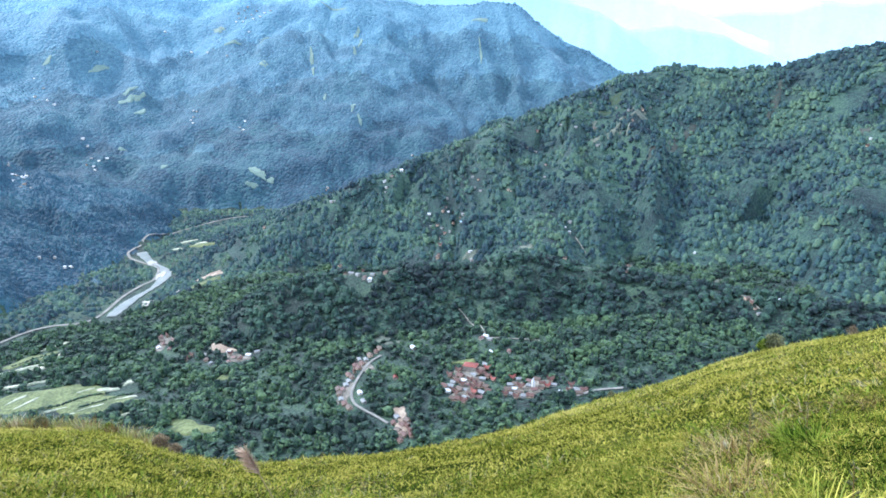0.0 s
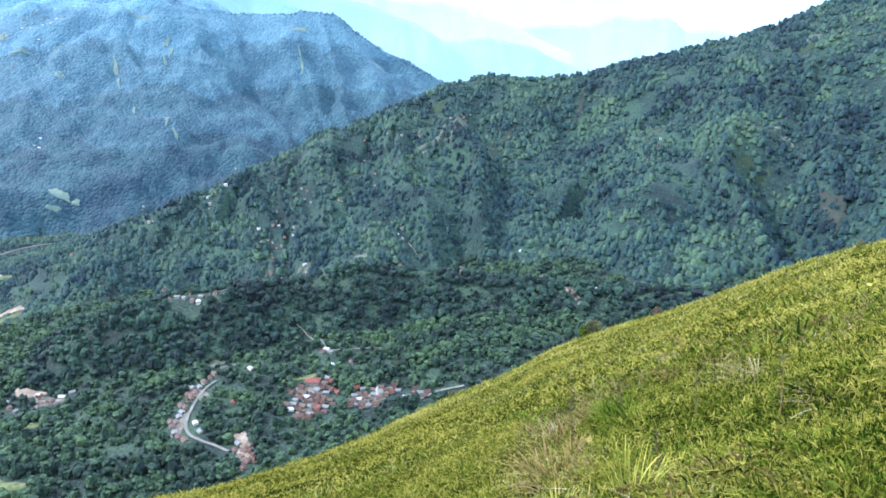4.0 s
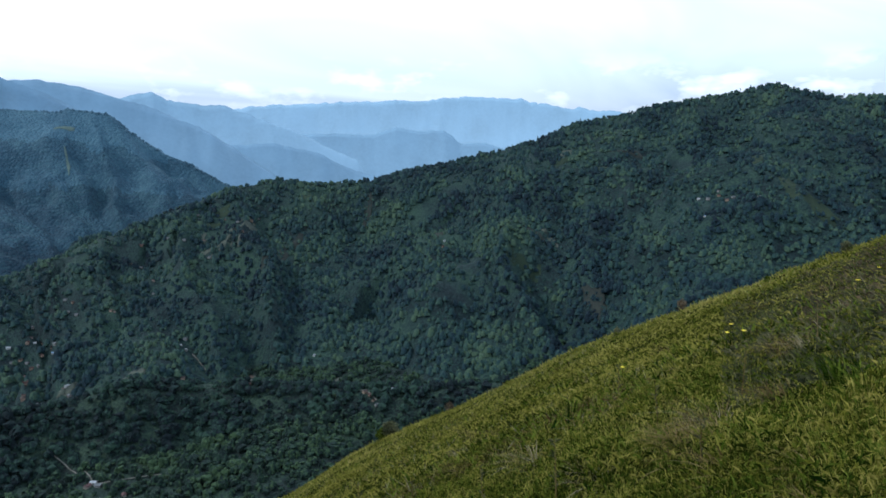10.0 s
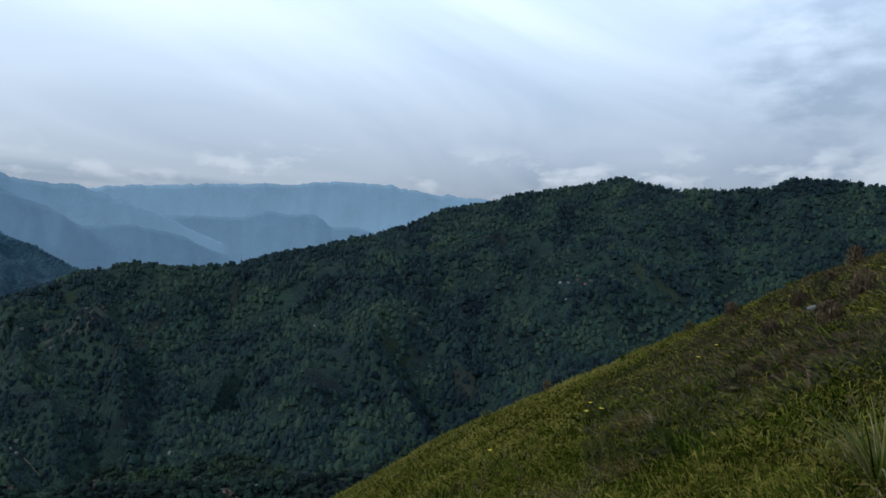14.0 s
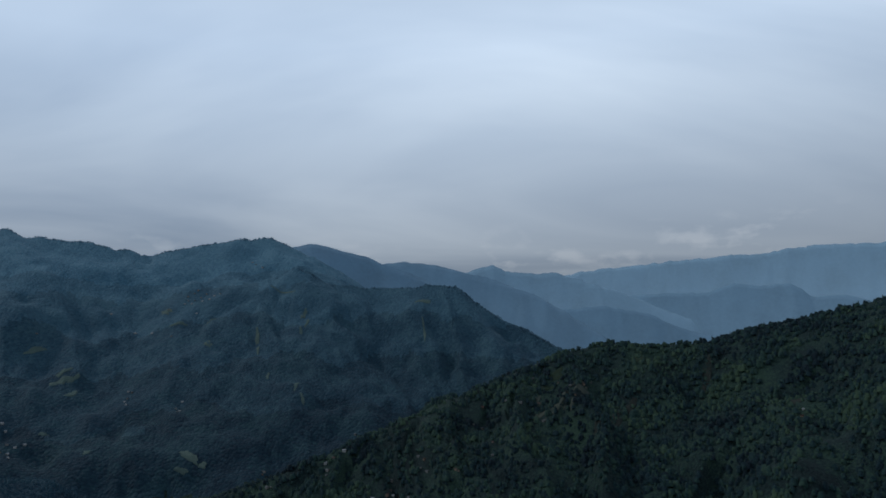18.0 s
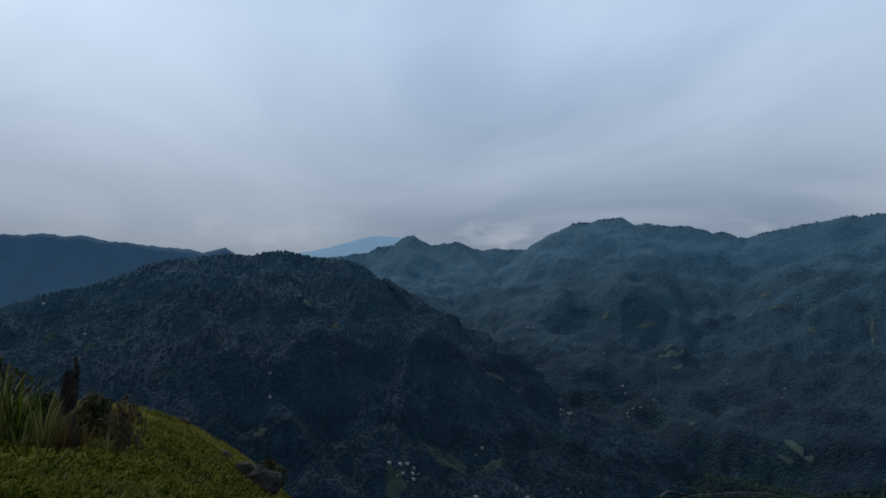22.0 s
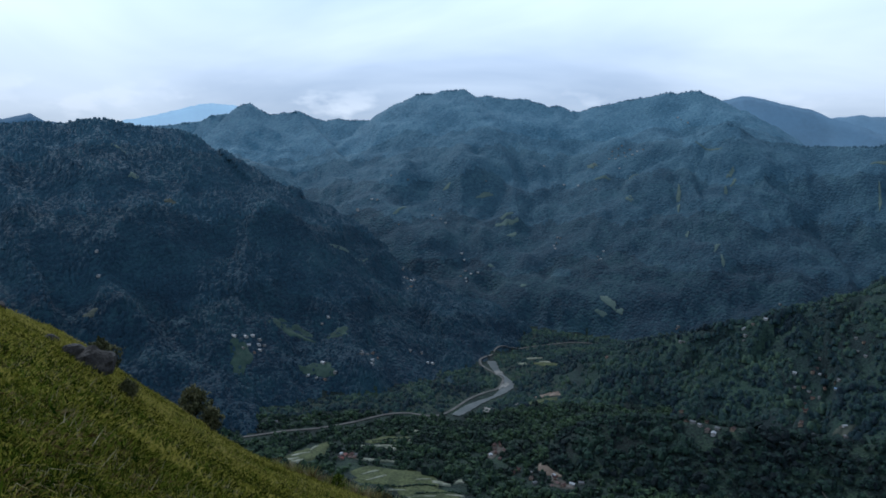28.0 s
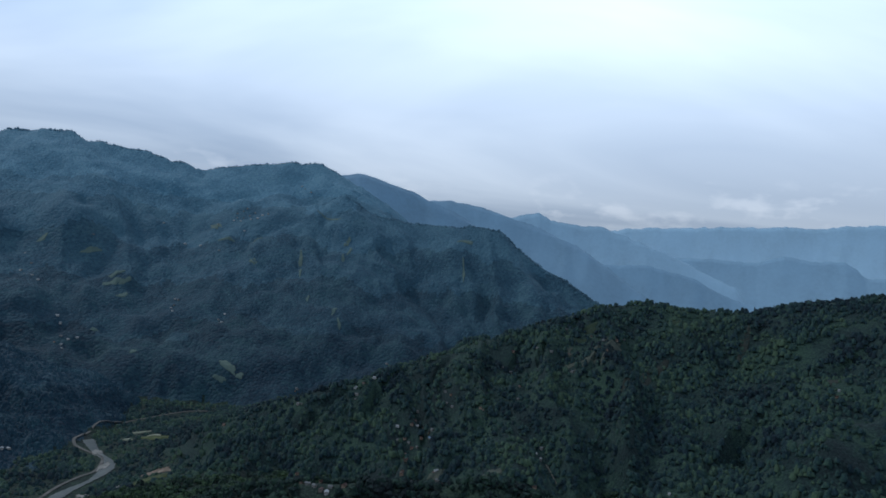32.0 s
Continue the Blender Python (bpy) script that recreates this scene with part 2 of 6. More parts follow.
SPURS_A = [line((-18.8, -2.6, 1700), (-21, -9, 1450), (-22, -15, 1200)), line((-34, -0.8, 1770), (-36, -7.5, 1450), (-33, -13, 1230), (-30, -17.5, 1080)),
           line((-58, 4.8, 1900), (-55, -2.5, 1600), (-50, -9, 1300)), line((-6, -6.9, 1590), (-8, -12, 1330), (-9, -16, 1150))]
HILL_B = line((17, -20.5, 1060), (14.6, -19.2, 1050), (9.2, -18.7, 1030), (4.3, -18.6, 1010), (-2.3, -18.6, 1010), (-6.8, -17.6, 1010), (-10.7, -18.3, 1000),
              (-15.5, -18.8, 990), (-20.2, -19.4, 970), (-24.6, -19.7, 950), (-30, -19.9, 930), (-40, -19, 930))
MOUNT_C = line((95, -4, 2600), (78.5, -1.6, 2550), (73.3, 0.2, 2500), (69.5, 1.2, 2470), (67.5, 2.0, 2450), (65.5, 3.0, 2430), (63.4, 3.4, 2400), (59.9, 3.9, 2350), (58.5, 3.8, 2340), (57.1, 4.1, 2320), (55.5, 4.3, 2300),
               (54.4, 4.05, 2290), (52.5, 3.85, 2260), (50.4, 3.7, 2220), (49.2, 3.3, 2200), (48.8, 2.7, 2195), (47.3, 2.3, 2190), (46.3, 1.5, 2195), (45.1, 0.5, 2200), (43.5, -1.1, 2210), (40.9, -2.6, 2230), (38.3, -4.9, 2260),
               (34.8, -6.7, 2280), (31.8, -8.4, 2270), (28.4, -9.6, 2260), (24, -11.0, 2240))
SPURS_C = [line((55, 4.0, 2300), (50, -5, 1850), (46, -12, 1550)), line((67, 2.1, 2450), (64, -6, 1900), (58, -11, 1600)), line((45, 0.4, 2200), (38, -9, 1800), (34, -14, 1600))]
MOUNT_D = line((56, 3.2, 3600), (50.1, 4.2, 3600), (48.7, 4.4, 3600), (47.8, 4.9, 3600), (45.95, 5.2, 3600), (45.6, 5.75, 3600), (45.0, 5.95, 3600), (44.4, 5.6, 3600), (43.4, 5.2, 3600), (41.7, 5.35, 3590), (41.1, 5.5, 3590), (39.8, 5.0, 3580),
               (38.9, 4.75, 3560), (38.1, 4.95, 3560), (36.9, 4.85, 3550), (35.1, 4.9, 3550), (34.2, 5.3, 3540), (33.6, 5.8, 3540), (33.0, 6.35, 3540), (32.6, 6.35, 3530), (32.1, 6.7, 3530), (31.4, 7.05, 3520), (30.1, 7.1, 3510),
               (29.3, 7.4, 3500), (28.1, 7.42, 3500), (27.7, 7.55, 3500), (27.1, 7.05, 3490), (26.3, 6.9, 3490), (25.5, 7.05, 3490), (25.1, 6.9, 3490), (23.7, 6.75, 3480), (22.3, 6.75, 3480), (21.9, 6.5, 3470), (21.1, 6.4, 3470),
               (20.8, 6.1, 3470), (19.6, 6.2, 3460), (18.8, 5.85, 3450), (18.1, 5.75, 3450), (16.8, 6.1, 3440), (14.2, 6.6, 3420), (12.6, 6.8, 3410), (11.4, 7.1, 3400), (10.6, 7.0, 3400), (9.0, 7.25, 3400), (8.0, 6.75, 3400),
               (7.2, 6.3, 3400), (5.5, 5.2, 3430), (3, 4.0, 3480))
SPUR_D = line((11.1, 2.2, 3030), (9.2, 3.3, 3020), (7.8, 4.25, 3005), (6.9, 4.8, 3000), (6.1, 4.4, 2990), (5.2, 3.8, 2975), (4.0, 3.25, 2965), (1.6, 2.9, 2950), (-1.2, 2.85, 2940), (-3.1, 2.8, 2930), (-3.8, 3.0, 2925),
              (-5.1, 2.9, 2910), (-6.3, 2.7, 2900), (-6.8, 2.05, 2895), (-7.9, 1.4, 2885), (-8.9, 0.6, 2880), (-10.3, -0.2, 2870), (-11.3, -0.75, 2865), (-12.1, -1.05, 2860), (-13.6, -2.0, 2850), (-15.2, -2.95, 2840),
              (-19, -5.5, 2820), (-25, -9, 2800))
SPURS_D = [line((7, 4.75, 3000), (7.4, 4.4, 2990), (9.2, 2.6, 2900), (11.9, 1.5, 2800), (13, -4, 2550), (13, -9, 2350)), line((27.9, 7.2, 3500), (25, 1, 2900), (24, -5, 2500), (22, -9, 2300)), line((13.8, 6.3, 3420), (15, -2, 2700), (17, -8, 2400)),
           line((-3, 2.5, 2930), (-3, -3, 2600), (-2, -8, 2400)), line((40.9, 5.2, 3580), (36, 0, 2900), (32, -4, 2600))]
RIVER = line((42, -21.0, 1190), (35, -20.5, 1225), (27.9, -19.5, 1290), (26.2, -18.6, 1360), (24.3, -17.8, 1425), (23.3, -16.9, 1510), (24.3, -16.0, 1600), (24.9, -15.1, 1700), (23.0, -14.2, 1810),
             (20.6, -13.7, 1885), (16.3, -13.1, 1970), (11.8, -12.1, 2120), (4, -11.6, 2230), (-10, -11.4, 2260))


def tent(x, y, pts, slope, soft=12.0, rough=0.35, size=260.0, k=0, gully=0.0, far=1700.0, width=150.0):
    """Land falling away from a crest line. gully: depth of the furrows that run down its face."""
    n = fbm(x, y, size, 4, k)
    best, away = np.full(np.shape(x), -1e9), np.zeros(np.shape(x))
    for (x0, y0, z0), (x1, y1, z1) in zip(pts, pts[1:]):
        dx, dy = x1 - x0, y1 - y0
        s = np.clip(((x - x0) * dx + (y - y0) * dy) / (dx * dx + dy * dy), 0, 1)
        d = np.hypot(x - x0 - s * dx, y - y0 - s * dy)
        d = np.sqrt(d * d + soft * soft) - soft
        z = z0 + s * (z1 - z0) - slope * (d + rough * n * np.minimum(d, 320))
        away = np.where(z > best, d, away)
        best = np.maximum(best, z)
    if gully:
        u = np.arctan2(-x, y) * far + 190 * fbm(x, y, 460, 3, k + 2) + 0.32 * away
        g = 1 - 2 * np.abs(LAT[(k + 3) % 6].at(u / width, away / (width * 4))) + 0.5 * (1 - 2 * np.abs(LAT[(k + 4) % 6].at(u / width * 2.3 + 5, away / (width * 2))))
        best = best + gully * (g - 0.9) * np.clip(away / 160, 0, 1)
    return best


def near_path(x, y, pts):
    best = np.full(np.shape(x), 1e9)
    for (x0, y0, _), (x1, y1, _) in zip(pts, pts[1:]):
        dx, dy = x1 - x0, y1 - y0
        s = np.clip(((x - x0) * dx + (y - y0) * dy) / (dx * dx + dy * dy), 0, 1)
        best = np.minimum(best, np.hypot(x - x0 - s * dx, y - y0 - s * dy))
    return best


# the grassy hilltop: how steeply its rim lies below the eye, by azimuth, and how far off that rim is
RIM_AZ = [-180, -130, -95, -76, -71, -66, -61, -54, -44.7, -36, -28, -24, -20, -12.7, -5.5, 2, 5, 16, 21, 24, 25.5, 28, 32, 37, 46, 50.3, 54, 57.4, 60.6, 64.3, 69.4, 73, 78, 95, 130, 180]
RIM_EL = [3, 4, 4, -0.6, -3.0, -5.6, -8.1, -11.6, -15.7, -20.3, -23.3, -24.9, -27.0, -29.6, -32.0, -33.4, -33.5, -33.0, -31.8, -31.1, -30.0, -28.1, -26.8, -25.4, -21.6, -18.2, -15.5, -12.1,
          -10.3, -8.2, -7.4, -7.2, -6.2, -2, 2, 3]
RIM_R = [40, 35, 30, 27, 27, 32, 36, 40, 45, 48, 50, 50, 48, 42, 36, 32, 32, 34, 36, 36, 38, 42, 46, 50, 56, 60, 62, 62, 62, 60, 56, 52, 48, 40, 40, 40]


def hilltop(x, y):
    az = np.degrees(np.arctan2(-x, y))
    r = np.hypot(x, y)
    el = sum(np.interp(az + o, RIM_AZ, RIM_EL) for o in (-2, -1, 0, 1, 2)) / 5
    rc = np.interp(az, RIM_AZ, RIM_R)
    zc = np.tan(np.radians(el)) * rc
    lin = -1.6 + (zc + 1.6) * np.minimum(r, rc) / rc
    over = np.maximum(r - rc, 0)
    fall = np.maximum(0.85, np.tan(np.radians(-el)) + 0.3)
    own = (zc + 1.6) / rc
    # beyond the rim the slope steepens from its own to the fall
    w = 8.0
    drop = own * over - (fall + own) * (np.sqrt(over * over + w * w) - w)
    lump = fbm(x, y, 9.0, 3, 2) * 0.35 * np.clip((r - 2) / 10, 0, 1) * np.clip((rc - r) / 8 + 0.5, 0.25, 1)
    hummock = fbm(x, y, 1.5, 2, 5) * 0.11 * np.clip((r - 1.5) / 3, 0, 1)
    return EYE + lin + drop + lump + hummock


def valley(x, y):
    base = np.where(x < 0, np.maximum(60 + 0.075 * x, 8), 60 + 0.10 * x) + fbm(x, y, 180, 4, 1) * 9
    base = base + np.clip(np.hypot(x, y) - 2000, 0, 3000) * 0.02
    rd = near_path(x, y, RIVER)
    return np.where(rd < 140, np.minimum(base, 2.0 + base * np.clip((rd - 25) / 115, 0, 1) ** 1.3), base)


def forms(x, y):
    """Heights of the separate land forms, in the order: hilltop, valley, front ridge, low hill, left mountain, back mountain."""
    A = tent(x, y, RIDGE_A, 0.50, k=0, gully=32, far=1500, width=170)
    for s in SPURS_A:
        A = np.maximum(A, tent(x, y, s, 0.62, 25, 0.3, 200, 2))
    B = tent(x, y, HILL_B, 0.66, 16, 0.3, 160, 3)
    C = tent(x, y, MOUNT_C, 0.62, k=1, gully=24, far=2000, width=170)
    for s in SPURS_C:
        C = np.maximum(C, tent(x, y, s, 0.6, 25, 0.35, 220, 4))
    D = np.maximum(tent(x, y, MOUNT_D, 0.62, 6, rough=0.4, k=4, gully=11, far=3200, width=170), tent(x, y, SPUR_D, 0.85, 8, rough=0.4, k=5, gully=19, far=2700, width=140))
    for s in SPURS_D:
        D = np.maximum(D, tent(x, y, s, 0.75, 14, 0.5, 240, 1, gully=16, far=2600, width=110))
    D = D + 5.0 * fbm(x, y, 120, 3, 2) * np.clip((np.hypot(x, y) - 1900) / 300, 0, 1) + 2.5 * fbm(x, y, 34, 2, 4)
    canopy = 2.2 * fbm(x, y, 17, 2, 3)
    return np.stack([hilltop(x, y), valley(x, y), A + canopy, B + canopy, C + canopy, D])


def height(x, y):
    x, y = np.asarray(x, float), np.asarray(y, float)
    return forms(x, y).max(0)


def polar(az, r):
    return -np.sin(np.radians(az)) * r, np.cos(np.radians(az)) * r


def mesh_from(name, co, faces, mats, mat_index=None, smooth=True):
    """A mesh from arrays: co (n,3), faces (m,k) with k 3 or 4."""
    me = bpy.data.meshes.new(name)
    n, (m, k) = len(co), faces.shape
    me.vertices.add(n)
    me.vertices.foreach_set("co", np.ascontiguousarray(co, dtype=np.float32).ravel())
    me.loops.add(m * k)
    me.loops.foreach_set("vertex_index", np.ascontiguousarray(faces, dtype=np.int32).ravel())
    me.polygons.add(m)
    me.polygons.foreach_set("loop_start", np.arange(0, m * k, k, dtype=np.int32))
    me.polygons.foreach_set("loop_total", np.full(m, k, dtype=np.int32))
    for x in mats:
        me.materials.append(x)
    if mat_index is not None:
        me.polygons.foreach_set("material_index", np.asarray(mat_index, dtype=np.int32))
    me.polygons.foreach_set("use_smooth", np.full(m, smooth))
    me.update(calc_edges=True)
    return me


AZ = np.concatenate([np.arange(-84, -16, 0.36), np.arange(-16, 52, 0.2), np.arange(52, 84.01, 0.36), np.arange(88, 276, 4)])
RR = np.concatenate([[0.05], np.geomspace(0.7, 75, 110), np.geomspace(82, 600, 46), np.arange(610, 1300, 10), np.arange(1310, 2300, 14), np.arange(2310, 3660, 15), np.arange(3750, 4950, 100)])


HAZE_HIGH, HAZE_WEST = (2050, 1400, 40, 800), (1300, 1150, 60, 560)     # distance and height over which painted haze pales the forest


def haze_step(x, y, z, top, span):
    """Which haze step a place is painted with: forest paler further off and higher up."""
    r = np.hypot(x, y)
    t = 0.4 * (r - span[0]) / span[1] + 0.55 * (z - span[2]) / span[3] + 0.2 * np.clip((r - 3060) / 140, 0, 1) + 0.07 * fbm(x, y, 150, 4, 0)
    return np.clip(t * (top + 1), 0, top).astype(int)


def ground():
    az, rr = np.meshgrid(AZ, RR)
    x, y = polar(az, rr)
    f = forms(x, y)
    z, who = f.max(0), f.argmax(0)
    who = np.where((who == 1) & (rr > 2300), 5, who)
    nr, na = x.shape
    idx = np.arange(nr * na).reshape(nr, na)
    a, b = idx[:-1], idx[1:]
    q = np.stack([a, b, np.roll(b, -1, 1), np.roll(a, -1, 1)], -1).reshape(-1, 4)[:, ::-1]
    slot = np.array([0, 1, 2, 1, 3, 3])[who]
    step, west = haze_step(x, y, z, 5, HAZE_HIGH), haze_step(x, y, z, 3, HAZE_WEST)
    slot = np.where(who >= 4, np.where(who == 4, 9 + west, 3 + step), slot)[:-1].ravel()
    me = mesh_from("ground", np.stack([x, y, z], -1).reshape(-1, 3), q, [M_SOIL, M_FLOOR, M_HILL, *M_HAZED, *M_WEST], slot)
    ob = new("ground", me)
    return tagged(ob, "mountain valley land with a grassy hilltop, forested slopes and a valley floor", "ground", kind="structure")


ground()


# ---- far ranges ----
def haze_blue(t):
    """Painted haze colour of distant land: deep blue at 0, nearly the sky's at 1."""
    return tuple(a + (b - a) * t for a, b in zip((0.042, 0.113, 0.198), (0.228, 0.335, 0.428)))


def far_range(pts, slope, depth, tone, label, k=0, rough=7.0):
    """A ridge at the edge of sight, as solid land with a foot on the plain; a paler glow stands for mist at its foot.
    """
    line_pts = line(*pts)
    az = np.arange(min(p[0] for p in pts) - 3, max(p[0] for p in pts) + 3, 0.16)
    r0 = np.mean([p[2] for p in pts])
    rr = np.linspace(r0 - depth, r0 + depth * 0.6, 40)
    a, r = np.meshgrid(az, rr)
    x, y = polar(a, r)
    slope = max(slope, 1.05 * max(p[2] for p in line_pts) / depth)
    z = np.maximum(tent(x, y, line_pts, slope, 5, 0.35, 300, k, gully=7 * (1 - tone), far=4000, width=170), -20.0)
    z = z + np.where(z > 0, fbm(x, y, 90, 3, k) * rough + fbm(x, y, 24, 2, k + 1) * rough * 0.6, 0)
    nr, na = x.shape
    idx = np.arange(nr * na).reshape(nr, na)
    q = np.stack([idx[:-1, :-1], idx[1:, :-1], idx[1:, 1:], idx[:-1, 1:]], -1).reshape(-1, 4)[:, ::-1]
    # air haze painted as emission, since the land itself gives no light
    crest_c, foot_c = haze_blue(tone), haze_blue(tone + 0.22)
    m = mat("hazed_range_land", [tuple(c * v * 0.55 for c in crest_c) for v in (0.8, 1.0, 1.15)], 0.006, fine=9, glow=0.3 + 1.1 * tone * tone, glow_color=crest_c)
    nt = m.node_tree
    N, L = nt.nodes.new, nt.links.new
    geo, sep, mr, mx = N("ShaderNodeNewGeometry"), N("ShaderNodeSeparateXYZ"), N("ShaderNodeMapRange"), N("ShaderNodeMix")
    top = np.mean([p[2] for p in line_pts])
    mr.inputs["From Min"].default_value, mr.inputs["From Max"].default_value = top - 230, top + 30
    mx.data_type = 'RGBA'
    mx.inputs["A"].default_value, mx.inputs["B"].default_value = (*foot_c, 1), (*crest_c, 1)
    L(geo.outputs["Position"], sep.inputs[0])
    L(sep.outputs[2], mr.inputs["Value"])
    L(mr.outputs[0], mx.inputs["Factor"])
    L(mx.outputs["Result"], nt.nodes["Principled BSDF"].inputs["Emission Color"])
    ob = new("backdrop_range", mesh_from("far_range", np.stack([x, y, z], -1).reshape(-1, 3), q, [m]))
    return tagged(ob, label, "mountain range", kind="structure")


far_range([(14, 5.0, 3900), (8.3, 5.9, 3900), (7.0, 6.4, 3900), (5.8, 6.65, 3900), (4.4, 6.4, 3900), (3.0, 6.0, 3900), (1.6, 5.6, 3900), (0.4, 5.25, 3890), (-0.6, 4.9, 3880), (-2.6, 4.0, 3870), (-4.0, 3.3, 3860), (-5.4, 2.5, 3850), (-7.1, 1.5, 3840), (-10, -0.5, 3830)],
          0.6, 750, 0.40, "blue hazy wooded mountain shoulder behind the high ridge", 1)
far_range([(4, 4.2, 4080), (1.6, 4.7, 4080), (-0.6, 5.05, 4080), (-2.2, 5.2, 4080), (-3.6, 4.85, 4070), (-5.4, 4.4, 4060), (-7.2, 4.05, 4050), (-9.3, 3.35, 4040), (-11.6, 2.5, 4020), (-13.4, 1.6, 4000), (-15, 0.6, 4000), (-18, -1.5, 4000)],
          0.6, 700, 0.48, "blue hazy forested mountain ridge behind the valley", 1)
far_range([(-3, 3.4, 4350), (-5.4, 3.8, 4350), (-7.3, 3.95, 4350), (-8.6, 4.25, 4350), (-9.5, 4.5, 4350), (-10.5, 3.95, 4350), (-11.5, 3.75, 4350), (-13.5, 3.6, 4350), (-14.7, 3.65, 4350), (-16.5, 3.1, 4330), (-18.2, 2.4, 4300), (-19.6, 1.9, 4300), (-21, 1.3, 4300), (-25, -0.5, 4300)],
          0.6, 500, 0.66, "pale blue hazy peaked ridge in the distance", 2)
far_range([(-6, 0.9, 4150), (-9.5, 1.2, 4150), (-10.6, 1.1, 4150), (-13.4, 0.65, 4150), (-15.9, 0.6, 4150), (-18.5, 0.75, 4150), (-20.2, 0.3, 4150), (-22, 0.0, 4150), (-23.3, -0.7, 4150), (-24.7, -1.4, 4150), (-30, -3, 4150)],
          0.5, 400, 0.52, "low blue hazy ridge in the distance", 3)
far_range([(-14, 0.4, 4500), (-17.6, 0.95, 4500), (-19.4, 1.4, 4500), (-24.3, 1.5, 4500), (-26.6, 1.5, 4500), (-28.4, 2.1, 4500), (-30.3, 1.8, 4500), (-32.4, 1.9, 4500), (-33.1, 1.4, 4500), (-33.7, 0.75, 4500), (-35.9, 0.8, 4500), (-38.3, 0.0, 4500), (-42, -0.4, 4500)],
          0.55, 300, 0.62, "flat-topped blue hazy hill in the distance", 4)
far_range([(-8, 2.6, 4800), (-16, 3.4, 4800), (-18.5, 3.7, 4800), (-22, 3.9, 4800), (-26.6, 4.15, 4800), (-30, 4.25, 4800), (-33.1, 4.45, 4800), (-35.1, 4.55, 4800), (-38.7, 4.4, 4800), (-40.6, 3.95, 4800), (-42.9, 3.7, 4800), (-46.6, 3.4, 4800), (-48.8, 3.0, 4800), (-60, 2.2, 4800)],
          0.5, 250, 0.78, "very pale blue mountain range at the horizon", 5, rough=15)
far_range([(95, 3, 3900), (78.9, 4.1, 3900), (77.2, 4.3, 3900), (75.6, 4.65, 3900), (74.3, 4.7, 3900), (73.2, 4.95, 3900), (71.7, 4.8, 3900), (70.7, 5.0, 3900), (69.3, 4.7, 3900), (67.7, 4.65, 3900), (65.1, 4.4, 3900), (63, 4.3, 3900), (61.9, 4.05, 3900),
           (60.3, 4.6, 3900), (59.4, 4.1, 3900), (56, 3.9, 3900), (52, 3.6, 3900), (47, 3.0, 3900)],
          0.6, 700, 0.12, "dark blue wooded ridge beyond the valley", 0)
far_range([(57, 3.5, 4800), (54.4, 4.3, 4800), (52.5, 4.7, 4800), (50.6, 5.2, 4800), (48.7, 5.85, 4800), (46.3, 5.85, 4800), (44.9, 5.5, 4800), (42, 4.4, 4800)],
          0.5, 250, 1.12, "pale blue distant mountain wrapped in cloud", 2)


# ---- helpers for things ----
def part(name, bm, material, parent, label=""):
    me = bpy.data.meshes.new(name)
    bm.to_mesh(me)
    bm.free()
    me.materials.append(material)
    ob = new(name, me)
    ob.parent = parent
    if label:
        ob["label"] = label
    return ob


def part_of(name, me, parent, label=""):
    ob = new(name, me)
    ob.parent = parent
    if label:
        ob["label"] = label
    return ob


def box(bm, x0, x1, y0, y1, z0, z1):
    v = [bm.verts.new((x, y, z)) for z in (z0, z1) for x, y in ((x0, y0), (x1, y0), (x1, y1), (x0, y1))]
    for f in ((3, 2, 1, 0), (4, 5, 6, 7), (0, 1, 5, 4), (1, 2, 6, 5), (2, 3, 7, 6), (3, 0, 4, 7)):
        bm.faces.new([v[i] for i in f])


def land(x, y):
    return float(height(np.array([x]), np.array([y]))[0])


# ---- places on plan ----
def plots(edge, dx, dy, seed):
    """House plots on a loose grid inside a village's outline."""
    rng = random.Random(seed)
    out = []
    x0, x1, y0, y1 = min(p[0] for p in edge), max(p[0] for p in edge), min(p[1] for p in edge), max(p[1] for p in edge)
    for j in range(int((y1 - y0) / dy) + 1):
        for i in range(int((x1 - x0) / dx) + 1):
            x, y = x0 + (i + 0.5 * (j % 2)) * dx + rng.uniform(-1.5, 1.5), y0 + j * dy + rng.uniform(-1.8, 1.8)
            inside = False
            for (ax, ay), (bx, by) in zip(edge, edge[1:] + edge[:1]):
                if (ay > y) != (by > y) and x < ax + (y - ay) * (bx - ax) / (by - ay):
                    inside = not inside
            if inside and rng.random() < 0.86:
                out.append((round(x, 1), round(y, 1)))
    return out


HALL = (31, 784)
VILLAGE = [p for p in plots([(2, 708), (-4, 746), (7, 779), (21, 796), (47, 796), (61, 759), (54, 732), (41, 709), (19, 703)], 7.5, 10.5, 1) if math.hypot(p[0] - 31, p[1] - 784) > 14]
VILLAGE_EAST = plots([(58, 702), (76, 747), (101, 738), (125, 719), (126, 692), (99, 686)], 8.5, 11, 2) + plots([(126, 686), (133, 703), (160, 697), (154, 680)], 8, 8, 3)
ROAD_HOUSES = [(-96, 848), (-103, 839), (-108, 829), (-112, 819), (-115.5, 807), (-119, 794), (-121, 781), (-123.5, 770), (-125.5, 758), (-128, 747), (-131, 737), (-127, 723), (-121, 711), (-114, 700), (-106, 737), (-99, 716),
               (-134, 750), (-126, 789), (-91, 858), (-117, 832), (-121, 815)]
LOWER_HOUSES = [(-51, 663), (-45, 656), (-55, 652), (-48, 640), (-42, 646), (-58, 681), (-46, 673), (-61, 668), (-52, 630), (-40, 634)]
